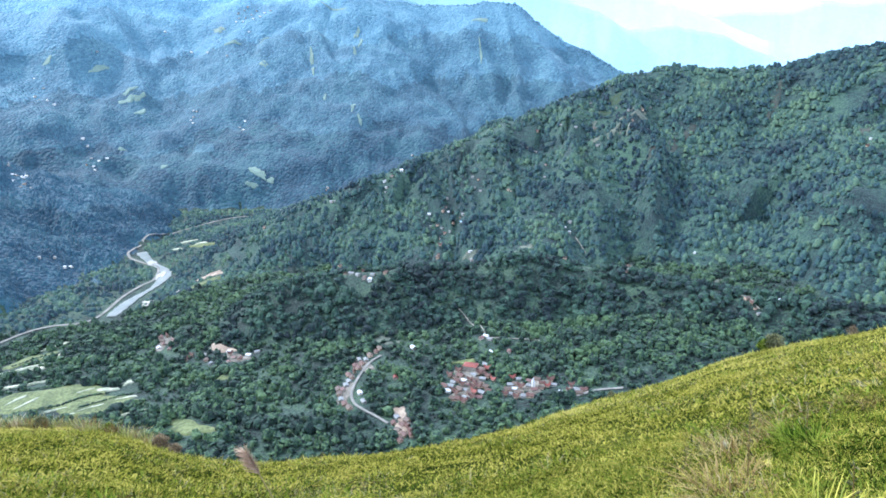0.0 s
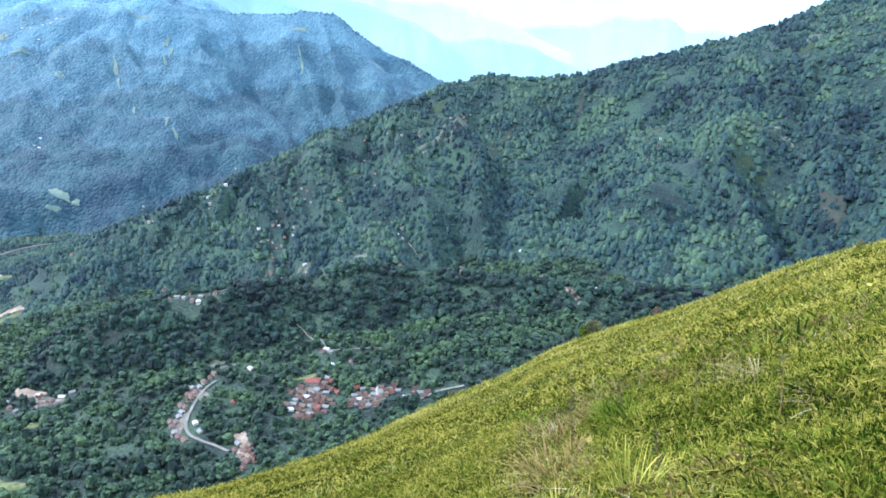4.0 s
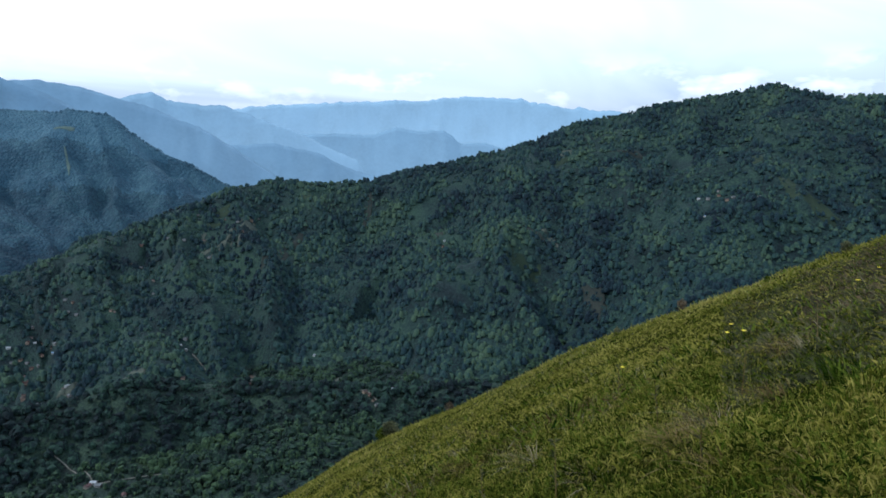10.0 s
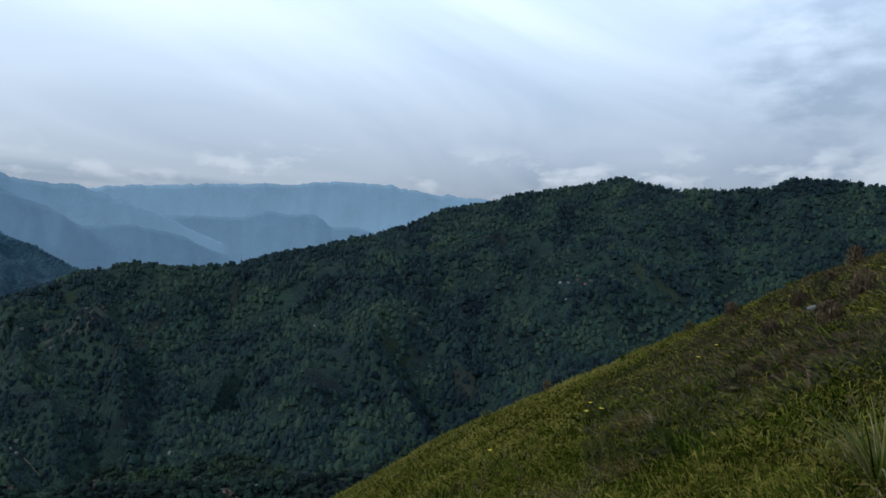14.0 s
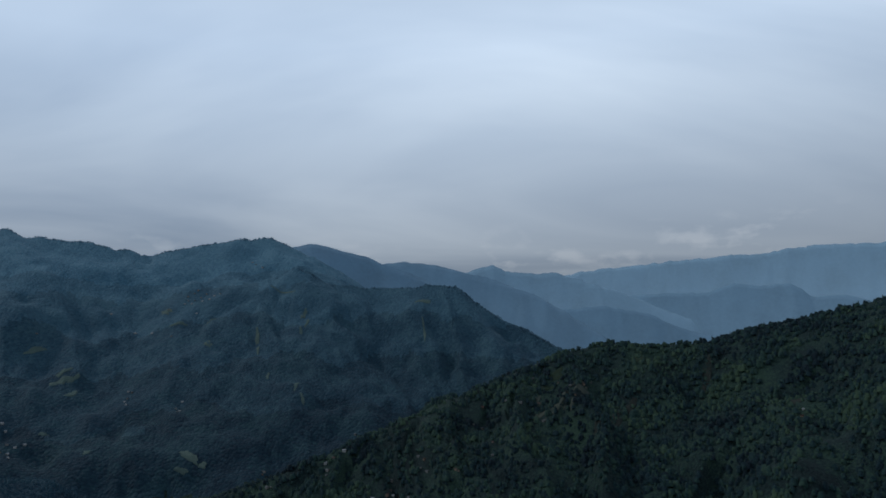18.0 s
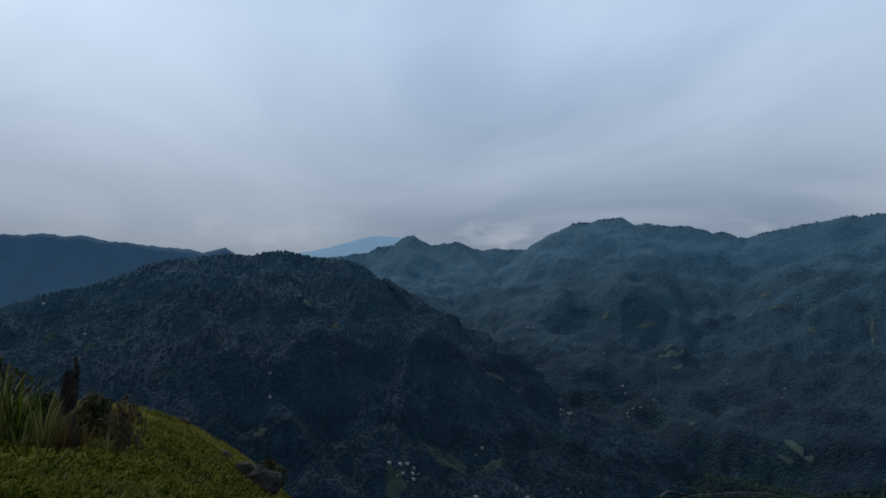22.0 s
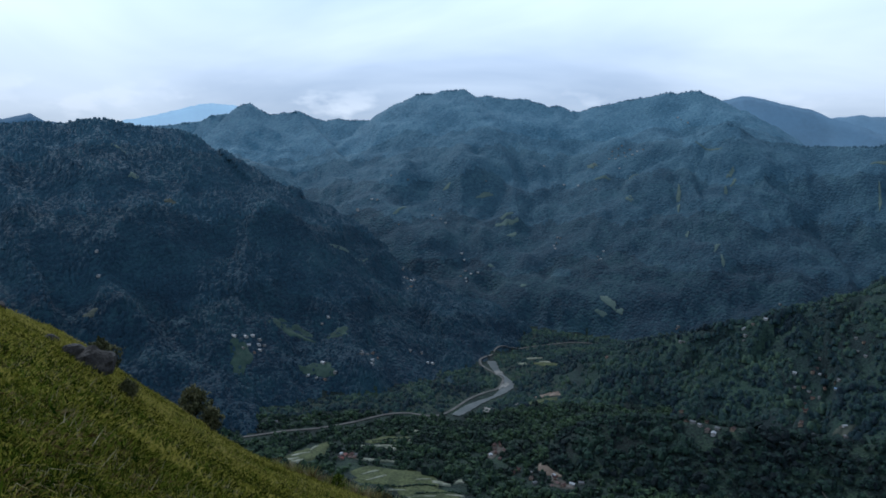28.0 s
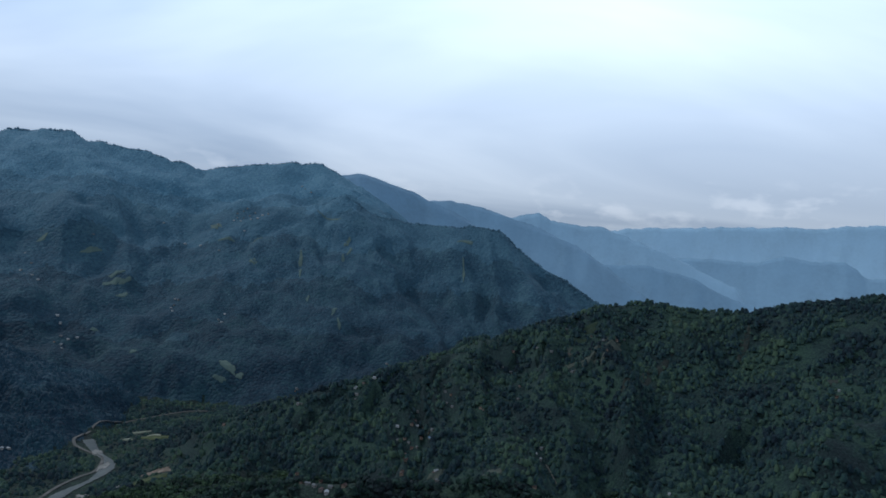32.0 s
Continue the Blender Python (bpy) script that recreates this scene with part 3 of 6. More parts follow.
WEST_HOUSES = [(-447, 982), (-437, 983), (-433, 956), (-436, 945), (-418, 939), (-422, 970), (-440, 968), (-376, 895), (-373, 909), (-355, 910), (-336, 879), (-346, 891), (-320, 914), (-304, 887), (-294, 881), (-284, 891), (-274, 899),
               (-308, 874), (-313, 900)]
FIELD_HOUSES = [(-656, 842), (-650, 851), (-644, 857), (-640, 848), (-648, 838), (-636, 859), (-632, 850), (-661, 853)]
LONE_HOUSES = [(-45, 850), (-65, 776), (59, 816), (83, 814), (56, 858), (60, 849), (49, 853), (-135, 1007), (-124, 999), (-146, 1015), (-115, 994), (-156, 1025), (52, 1174), (-10, 1184)]
RIDGE_HOUSES = [(69, 1374), (137, 1306), (5, 1310), (15, 1301), (-6, 1301), (22, 1310), (38, 1294), (230, 1180), (224, 1190), (51, 1174), (-9, 1190), (45, 1189), (312, 1089), (405, 846), (407, 835), (408, 825), (408, 815), (439, 829), (483, 828), (209, 1348), (210, 1487), (192, 1490), (-120, 1434), (-107, 1462), (-344, 1995), (-233, 1444), (-70, 1533)]
HILL_HAMLET = [(1113, 839), (1118, 822), (1139, 814), (1135, 793), (1146, 788), (1171, 751), (1058, 783), (1152, 826), (761, 1196), (314, 1089), (330, 1416), (1432, 578), (1357, 513)]
FAR_HAMLETS = [(-1092, 1715), (-1065, 1697), (-1043, 1703), (-1066, 1717), (-1293, 2252), (-1551, 2106), (-819, 2271), (-1053, 2011), (-1020, 1991), (-885, 1217), (-877, 1227), (-879, 1251), (-863, 1247), (-1055, 1026), (-1054, 1041), (-1033, 1036), (-1031, 1051), (-1017, 1240), (-645, 2233), (-744, 2853), (-563, 3138), (-870, 927), (-918, 1100), (-901, 1107)]
FAR_HOUSES = [(-123, 1461), (-118, 1443), (-89, 2139), (-85, 1476), (-341, 2004), (-240, 1446), (-2340, 727), (-2290, 792), (-2171, 894), (-2019, 738), (-1620, 768), (-1604, 747), (-1394, 930), (-1873, 822), (-1555, 2110), (-1526, 2164), (-1311, 2266), (-778, 2831), (-642, 2246), (-755, 2840), (-1203, 2506)]
VALLEY_ROAD = [(-866, 838), (-832, 901), (-790, 945), (-754, 1001), (-722, 1067), (-690, 1099), (-630, 1128), (-626, 1242), (-616, 1304), (-605, 1345), (-629, 1423), (-675, 1458), (-727, 1503), (-739, 1544), (-738, 1611), (-704, 1704), (-664, 1772), (-607, 1849), (-548, 1870)]
VILLAGE_ROAD = [(-88, 837), (-102, 821), (-110, 795), (-115, 764), (-116, 734), (-109, 711), (-96, 694), (-82, 684), (-67, 668)]
EAST_ROAD = [(143, 677), (158, 680), (178, 684), (198, 682)]
HILL_PATH = [(50, 898), (55, 873), (56, 855), (86, 850), (112, 844), (130, 835)]
UPPER_PATH = [(238, 1172), (241, 1159), (246, 1143), (249, 1127)]
SIDE_PATH = [(17, 941), (31, 922), (43, 895)]
SHORT_TRACK = [(400, 855), (409, 841), (411, 820)]
RIVER_SHOWN = [(p[0], p[1]) for p in RIVER[2:8]]
HIGH_HOUSES = [(-1544, 2327), (-1478, 2350), (-1254, 2229), (-1225, 2211), (-819, 2336), (-832, 2342), (-646, 2288), (-1345, 2078), (-1502, 2166), (-714, 2800), (-746, 2810), (-686, 2801), (-530, 3110), (-652, 2833), (-861, 2654), (-929, 2676), (-772, 2595), (-720, 2736), (-1048, 2756),
               (-1053, 2046), (-1029, 2042), (-1010, 2055), (-833, 1392), (-800, 1389), (-1434, 955), (-839, 2788), (-782, 2802), (-773, 2815), (-712, 2855), (-675, 2833), (-581, 3156), (-1302, 2306), (-1349, 2345), (-1550, 2106), (-816, 2288), (-1102, 2111), (-1084, 2097), (-1103, 1751), (-1089, 1752),
               (-1090, 1773), (-1133, 1774), (-1065, 1063), (-1070, 1049), (-1055, 1073), (-1085, 1030), (-1044, 1060), (-1038, 1070), (-937, 1095), (-929, 1135), (-868, 1193), (-861, 1222), (-851, 1208), (-848, 1363), (-807, 1378), (-1013, 1258), (-892, 1130), (-1310, 2258), (-805, 2246), (-656, 2252), (-1110, 1745), (-1083, 1746), (-1158, 1812), (-1036, 2016), (-754, 2798), (-725, 2823)]
SLOPE_HOUSES = [(-111, 1004), (-91, 1003), (-15, 1208), (-5, 1211), (10, 1175), (58, 1162), (-23, 1325), (-10, 1328), (-1, 1322), (3, 1346), (13, 1346), (36, 1310), (81, 1359), (217, 1389), (234, 1203), (204, 1084), (312, 1077), (-394, 1452), (-460, 1894), (220, 1531), (268, 1500), (336, 1480), (292, 1465), (133, 1314), (229, 1177), (277, 962), (415, 1065), (745, 1177), (347, 1580), (397, 1539), (411, 1491), (439, 1487), (467, 1520), (405, 1435),
                (-26, 1354), (24, 1354), (42, 1303), (8, 1364), (67, 1406), (78, 1383), (12, 1390), (-200, 1244), (50, 1190), (-128, 1020)]
ALL_HOUSES = [HALL] + FIELD_HOUSES + SLOPE_HOUSES + HIGH_HOUSES + VILLAGE + VILLAGE_EAST + ROAD_HOUSES + LOWER_HOUSES + WEST_HOUSES + LONE_HOUSES + RIDGE_HOUSES + HILL_HAMLET + FAR_HAMLETS + FAR_HOUSES

# clearings: centre x, y, half length, half width, turn, sort
GREEN_FIELDS = [(-718, 838, 60, 32, 105), (-500, 796, 118, 44, -6), (-640, 955, 44, 20, 52), (-300, 692, 32, 17, -20), (-300, 817, 12, 20, 0), (-470, 1265, 34, 18, 20), (-566, 1550, 50, 14, -20), (22, 802, 18, 6, 0)]
FAR_MEADOWS = [(-1747, 1243, 22, 9, 40), (-1602, 1182, 18, 7, 60), (-1164, 1540, 5, 70, -3), (-1389, 2150, 6, 40, 0), (-1183, 2459, 40, 7, 53), (-1050, 2375, 24, 10, 50), (-1011, 2353, 18, 7, 45), (-655, 2690, 15, 12, 0),
               (-850, 2790, 40, 8, -35), (-557, 2025, 20, 8, -10), (-510, 2005, 14, 5, 0), (-563, 1991, 16, 5, 0), (-400, 2857, 50, 4, -12), (172, 2811, 46, 7, 10), (165, 2680, 6, 45, 0), (-393, 2395, 6, 12, 0),
               (-465, 2605, 7, 30, 5), (-452, 2545, 6, 26, 8), (-306, 2735, 8, 34, -10), (-288, 2680, 7, 22, -15), (-307, 2635, 6, 20, 20), (-262, 2262, 6, 20, 12), (-288, 2318, 7, 26, -8), (-545, 2017, 24, 9, -20),
               (-1046, 2338, 26, 14, 35), (-993, 2303, 20, 10, 40), (-631, 2552, 18, 12, 0), (-764, 2662, 26, 8, 10), (-1333, 2415, 20, 8, 35), (-979, 2107, 16, 9, 20), (-832, 2027, 12, 6, 0)]
HILL_MEADOWS = [(-1056, 1172, 44, 40, 30), (-1046, 1010, 30, 34, 30), (-968, 1240, 22, 22, 0), (-925, 1118, 34, 24, 30), (806, 1012, 22, 20, 0), (833, 982, 16, 10, 30), (1240, 736, 40, 16, 35), (1284, 835, 30, 12, 20), (1233, 675, 16, 46, 30), (396, 1560, 24, 12, 20), (368, 1530, 16, 10, 0), (580, 1526, 22, 9, 0), (1065, 1182, 26, 13, 0), (1115, 1100, 12, 26, 20), (-992, 2330, 20, 16, 0),
                (-2053, 668, 36, 16, 60), (-1867, 766, 30, 14, 60), (-1880, 699, 18, 12, 40), (-1634, 788, 22, 8, 50)]
DRY_FIELDS = [(-91, 888, 20, 9, 0), (-70, 875, 12, 7, 0), (413, 1463, 34, 16, 10), (371, 1434, 26, 10, 0), (330, 1440, 18, 8, 0), (425, 1410, 20, 10, 30), (138, 1119, 18, 12, 0), (414, 954, 24, 8, 10),
              (1109, 1212, 20, 14, 0), (902, 1023, 9, 20, 10), (-1368, 2054, 30, 10, 30), (-1211, 2425, 50, 12, 10), (-1492, 1203, 20, 8, 0),
              (-1322, 861, 20, 8, 30), (-645, 2240, 10, 26, 10), (312, 1089, 9, 9, 0), (52, 1183, 14, 9, 0), (-1010, 2360, 16, 8, 0)]
SCRUB_SLOPES = [(711, 1455, 10, 50, -35), (690, 1425, 8, 34, -30), (526, 1423, 11, 36, -40), (465, 1368, 12, 50, -40), (430, 1345, 8, 44, -40), (779, 1246, 11, 36, -30), (838, 833, 16, 40, -30),
                (1190, 1102, 12, 40, 30), (870, 1060, 10, 40, 20), (161, 2646, 12, 70, 10), (250, 2690, 8, 60, 0), (-150, 2650, 8, 70, 5), (-300, 2600, 7, 60, 10)]
BARE_EARTH = [(-335, 928, 24, 13, -20), (-474, 1314, 24, 18, 0), (-55, 690, 11, 16, 0), (-50, 655, 12, 13, 0)]
PADDIES = [(-720, 800, 17, 4.5, 70), (-706, 797, 13, 4, 75), (-726, 828, 15, 4.5, 60), (-729, 866, 12, 4, 100), (-585, 957, 15, 6, 30), (-626, 1609, 24, 5, 10), (-575, 1565, 20, 4, -10), (-634, 1551, 16, 4, 0), (-632, 1012, 24, 6, 50), (-628, 912, 32, 4.5, 14), (-600, 905, 16, 3, 5), (-574, 811, 19, 2.8, 52), (-551, 795, 17, 2.6, 52), (-458, 822, 17, 4, 14), (-437, 840, 9, 6, 20), (-478, 750, 14, 3.5, 30), (-485, 818, 10, 2, 40),
           (-592, 853, 34, 2.5, 12), (-390, 741, 18, 1.6, 18), (-452, 770, 14, 1.2, 30), (-500, 770, 12, 1.2, 28), (-415, 790, 16, 1.4, 12)]
VILLAGE_YARDS = [(26, 755, 20, 32, 5), (24, 725, 17, 16, 0), (95, 716, 30, 18, -18), (142, 691, 15, 7, 0), (-50, 655, 10, 20, -15), (-435, 964, 16, 24, 10), (-300, 890, 30, 12, -20), (-125, 745, 8, 40, -6), (-108, 815, 8, 34, 25)]
_sp = random.Random(77)
DRY_FIELDS += [(_sp.uniform(325, 450), _sp.uniform(1395, 1500), _sp.uniform(4, 9), _sp.uniform(2.5, 5), _sp.uniform(0, 90)) for _ in range(18)]
# pieces of open land that trees and scrub have half taken back
HALF_OPEN = FAR_MEADOWS + VILLAGE_YARDS + HILL_MEADOWS + DRY_FIELDS + SCRUB_SLOPES
TILLED = GREEN_FIELDS + BARE_EARTH + PADDIES


def in_patch(x, y, patches, grow=1.0):
    """True where a point lies in one of the clearings."""
    hit = np.zeros(np.shape(x), bool)
    for cx, cy, a, b, rot in patches:
        c, s = math.cos(radians(rot)), math.sin(radians(rot))
        u, v = (x - cx) * c + (y - cy) * s, -(x - cx) * s + (y - cy) * c
        hit |= (u / (a * grow)) ** 2 + (v / (b * grow)) ** 2 < 1
    return hit


def flat_path(pts):
    return [(x, y, 0.0) for x, y in pts]


# ---- more materials ----
LEAF_NEAR = mat("valley_foliage", [(0.0022, 0.0080, 0.0072), (0.0085, 0.0225, 0.0145), (0.0290, 0.0520, 0.0220)], 0.02, island=0.3, fine=17, span=0.42, speck=1.3, bump=0.7, bump_scale=0.55, transl=0.15)
# the air's blue haze is painted into the darker greens here
LEAF_HILL = mat("hazed_ridge_foliage", [(0.0021, 0.0080, 0.0130), (0.0064, 0.0198, 0.0255), (0.0159, 0.0371, 0.0313), (0.0351, 0.0594, 0.0345)], 0.009, island=0.28, fine=32, span=0.46, speck=0.55, bump=0.7, bump_scale=0.5, transl=0.15)
LEAF_LOW = mat("low_hill_foliage", [(0.0013, 0.0049, 0.0068), (0.0049, 0.0151, 0.0144), (0.0152, 0.0347, 0.0218)], 0.015, island=0.3, fine=22, span=0.42, speck=1.3, bump=0.7, bump_scale=0.55, transl=0.15)
# crowns take the painted haze of the mountain they stand on
LEAF_HAZED = [mat("mountain_foliage_haze", [tuple(0.92 * v for v in c) for c in hazed_forest_colour(k / 5)], 0.008, island=0.06, fine=9, span=0.5, speck=0.35, bump=0.15, bump_scale=0.3) for k in range(6)]
LEAF_WEST = [mat("dark_mountain_foliage_haze", [tuple(v * w for v, w in zip(c, (0.70, 0.88, 0.92))) for c in hazed_forest_colour(k / 7)], 0.010, island=0.12, fine=14, span=0.45, speck=0.5, bump=0.3, bump_scale=0.3) for k in range(4)]
M_FIELD = mat("green_field", [(0.0178, 0.0262, 0.0091), (0.0342, 0.0437, 0.0150), (0.0558, 0.0644, 0.0257)], 0.05, speck=1.2, span=0.4, fine=5, bump=0.3, bump_scale=1)
M_MEADOW = mat("hill_meadow", [(0.0062, 0.0132, 0.0074), (0.0104, 0.0197, 0.0102), (0.0172, 0.0285, 0.0138)], 0.04, fine=9, bump=0.5, bump_scale=0.6)
# bluer copy of the hill meadow, with the haze over the river painted in
M_MEADOW_WEST = mat("hazed_meadow_across_the_river", [(0.012, 0.026, 0.022), (0.018, 0.036, 0.028), (0.028, 0.050, 0.036)], 0.04, fine=9, bump=0.5, bump_scale=0.6)
M_DRY = mat("dry_grass_field", [(0.0195, 0.0281, 0.0225), (0.0351, 0.0422, 0.0329), (0.0624, 0.0658, 0.0507)], 0.06, fine=8, bump=0.3, bump_scale=1)
M_SCRUB = mat("scrubby_slope", [(0.0062, 0.0090, 0.0076), (0.0108, 0.0139, 0.0114), (0.0175, 0.0211, 0.0167)], 0.05, fine=7, bump=0.5, bump_scale=0.8)
# meadow on the high mountain, its colour paled with painted haze
M_HAZE_MEADOW = mat("hazed_far_meadow", [(0.0436, 0.0674, 0.0623), (0.0577, 0.0842, 0.0739), (0.0774, 0.1030, 0.0845)], 0.03, fine=7, bump=0.4, bump_scale=0.3)
M_YARD = mat("trodden_earth", [(0.0227, 0.0208, 0.0159), (0.0491, 0.0435, 0.0359), (0.0907, 0.0832, 0.0718)], 0.09, fine=6, span=0.4)
M_EARTH = mat("bare_earth", [(0.0525, 0.0390, 0.0285), (0.0975, 0.0735, 0.0555), (0.1725, 0.1425, 0.1125)], 0.06, fine=7, bump=0.5, bump_scale=0.8)
M_PADDY = mat("pale_paddy", [(0.0715, 0.0822, 0.0536), (0.1287, 0.1358, 0.1001), (0.2217, 0.2217, 0.1788)], 0.08, fine=7)
M_ROAD = mat("concrete_road", [(0.0443, 0.0433, 0.0394), (0.0664, 0.0640, 0.0590), (0.0935, 0.0910, 0.0836)], 0.05, fine=10)
M_DIRT = mat("dirt_track", [(0.0480, 0.0464, 0.0376), (0.0800, 0.0768, 0.0640), (0.1200, 0.1144, 0.1000)], 0.08, fine=8)
M_WATER = mat("river_water", [(0.0298, 0.0365, 0.0345), (0.0497, 0.0563, 0.0530), (0.0795, 0.0828, 0.0762)], 0.03, rough=0.4, spec=0.3, bump=0.15, bump_scale=1.5)
M_GRAVEL = mat("river_gravel", [(0.0840, 0.0819, 0.0735), (0.1260, 0.1225, 0.1120), (0.1820, 0.1750, 0.1610)], 0.08, fine=9)


# ---- draped ground pieces ----
def drape(name, patch, material, label, category, lift, seed):
    cx, cy, a, b, rot = patch
    rng = np.random.RandomState(seed)
    na, nr = 28, 7
    th = np.arange(na) * 2 * math.pi / na
    wob = 0.95 + 0.24 * np.sin(th * 2 + rng.rand() * 6) + 0.18 * np.sin(th * 3 + rng.rand() * 6) + 0.14 * np.sin(th * 5 + rng.rand() * 6) + 0.22 * (rng.rand(na) - 0.5)
    rr = np.linspace(0, 1, nr + 1)[1:]
    u, v = (rr[:, None] * wob * np.cos(th) * a).ravel(), (rr[:, None] * wob * np.sin(th) * b).ravel()
    u, v = np.r_[0, u], np.r_[0, v]
    c, s = math.cos(radians(rot)), math.sin(radians(rot))
    x, y = cx + u * c - v * s, cy + u * s + v * c
    z = height(x, y) + lift
    z[-na:] -= lift + 1.5
    faces3 = np.array([(0, 1 + i, 1 + (i + 1) % na) for i in range(na)])
    quads = []
    for k in range(nr - 1):
        p, q = 1 + k * na, 1 + (k + 1) * na
        for i in range(na):
            j = (i + 1) % na
            quads += [(p + i, q + i, q + j), (p + i, q + j, p + j)]
    me = mesh_from(name, np.stack([x, y, z], -1), np.concatenate([faces3, np.array(quads)]), [material])
    return tagged(new(name, me), label, category, kind="structure")


for i, p in enumerate(GREEN_FIELDS):
    drape("field", p, M_FIELD, "green cultivated field among the trees", "field", 1.6, 100 + i)
for i, p in enumerate(q for q in DRY_FIELDS if math.hypot(q[0], q[1]) < 2200):
    drape("field", p, M_DRY, "dry yellowish grass clearing on the slope", "field", 1.6, 200 + i)
for i, p in enumerate(q for q in HILL_MEADOWS if math.hypot(q[0], q[1]) < 2200):
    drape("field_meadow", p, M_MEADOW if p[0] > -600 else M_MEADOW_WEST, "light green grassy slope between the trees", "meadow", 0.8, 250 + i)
for i, p in enumerate(q for q in SCRUB_SLOPES if math.hypot(q[0], q[1]) < 2200):
    drape("ground_scrub", p, M_SCRUB, "old landslip grown over with brown scrub", "scrub", 0.8, 350 + i)
for i, p in enumerate(FAR_MEADOWS):
    drape("field_meadow", p, M_MEADOW_WEST if math.hypot(p[0], p[1]) < 1900 else M_HAZE_MEADOW, "haze-paled grassy clearing on the far forested mountain", "meadow", 2.5, 450 + i)
for i, p in enumerate(VILLAGE_YARDS):
    drape("ground_yard", p, M_YARD, "pale trodden earth between the village houses", "yard", 0.9, 480 + i)
for i, p in enumerate(BARE_EARTH):
    drape("ground_scar", p, M_EARTH, "bare brown earth where the slope has slipped", "bare earth", 1.6, 300 + i)
for i, p in enumerate(PADDIES):
    drape("field_terrace", p, M_PADDY, "pale terraced paddy strip on the valley floor", "terrace", 2.6, 400 + i)


def ribbon(name, pts, width, material, label, category, lift, wobble=0.0, seed=0, flat=None):
    pts = [Vector((x, y, 0)) for x, y in pts]
    # a smooth line through the points
    out = []
    for i in range(len(pts) - 1):
        p0, p1, p2, p3 = pts[max(0, i - 1)], pts[i], pts[i + 1], pts[min(len(pts) - 1, i + 2)]
        n = max(3, int((p2 - p1).length / 6))
        for k in range(n):
            t = k / n
            out.append(0.5 * ((2 * p1) + (p2 - p0) * t + (2 * p0 - 5 * p1 + 4 * p2 - p3) * t * t + (3 * p1 - p0 - 3 * p2 + p3) * t ** 3))
    out.append(pts[-1])
    rng = random.Random(seed)
    co = []
    for i, p in enumerate(out):
        d = (out[min(i + 1, len(out) - 1)] - out[max(0, i - 1)]).normalized()
        side = Vector((-d.y, d.x, 0))
        w = width / 2 * (1 + wobble * (rng.random() - 0.5) + wobble * math.sin(i * 0.21))
        for s in (-1, -0.5, 0, 0.5, 1):
            co.append(p + side * w * s)
    co = np.array([tuple(c) for c in co])
    z = np.full(len(co), flat) if flat is not None else height(co[:, 0], co[:, 1]) + lift
    if flat is None:
        z = z.reshape(-1, 5)
        z[:] = z.max(1, keepdims=True)
        z[:, [0, 4]] -= 0.4
        z = z.ravel()
    co[:, 2] = z
    n = len(out)
    idx = np.arange(n * 5).reshape(n, 5)
    q = np.stack([idx[:-1, :-1], idx[:-1, 1:], idx[1:, 1:], idx[1:, :-1]], -1).reshape(-1, 4)
    return tagged(new(name, mesh_from(name, co, q, [material])), label, category, kind="structure")


ribbon("river_water", RIVER_SHOWN, 17, M_WATER, "shallow grey-brown river bending through the valley", "river", 0, 0.35, 3, flat=3.4)
ribbon("road", VALLEY_ROAD, 6.5, M_ROAD, "pale concrete road winding along the river bank", "road", 1.6)
ribbon("road", VILLAGE_ROAD, 3.8, M_ROAD, "pale concrete village road between roofs and trees", "road", 1.6)
ribbon("road", EAST_ROAD, 4, M_ROAD, "pale concrete lane at the edge of the village", "road", 1.6)
for pts in (HILL_PATH, UPPER_PATH, SIDE_PATH, SHORT_TRACK):
    ribbon("road_track", pts, 1.6, M_DIRT, "pale dirt track through the forest", "track", 1.6, 0.4)
for i, p in enumerate([(-520, 1250, 8, 26, 20), (-655, 1455, 10, 20, 40), (-600, 1370, 9, 30, 10), (-560, 1200, 12, 20, 40)]):
    drape("river_gravel", p, M_GRAVEL, "pale gravel bank beside the river", "gravel", 2.4, 500 + i)


# ---- forest ----
def lobe_shapes(n, rng, subdiv=1, depth=0.7):
    """Uneven leaf-clump shapes on one topology."""
    if subdiv == 0:      # a cheap leafy dome of ten facets for far stands
        a, b = np.arange(6) * math.pi / 3, np.arange(3) * math.pi / 1.5 + 0.5
        v = np.concatenate([np.stack([np.cos(a), np.sin(a), 0 * a - depth], -1), np.stack([0.55 * np.cos(b), 0.55 * np.sin(b), 0 * b + 0.72], -1)])
        f = np.array([(6, 7, 8), (0, 1, 6), (1, 7, 6), (1, 2, 7), (2, 3, 7), (3, 8, 7), (3, 4, 8), (4, 5, 8), (5, 6, 8), (5, 0, 6)])
        return [v * (1 + 0.5 * (rng.rand(9, 1) - 0.5)) + 0.3 * (rng.rand(9, 3) - 0.5) for _ in range(n)], f
    bm = bmesh.new()
    bmesh.ops.create_icosphere(bm, subdivisions=subdiv, radius=1.0)
    bm.verts.ensure_lookup_table()
    v = np.array([tuple(p.co) for p in bm.verts])
    f = np.array([[p.index for p in q.verts] for q in bm.faces])
    bm.free()
    keep = v[f].mean(1)[:, 2] > -0.55
    f = f[keep]
    used = np.unique(f)
    back = np.zeros(len(v), int)
    back[used] = np.arange(len(used))
    v, f = v[used], back[f]
    return [v * (1 + 0.7 * (rng.rand(len(v), 1) - 0.5)) + 0.3 * (rng.rand(len(v), 3) - 0.5) for _ in range(n)], f


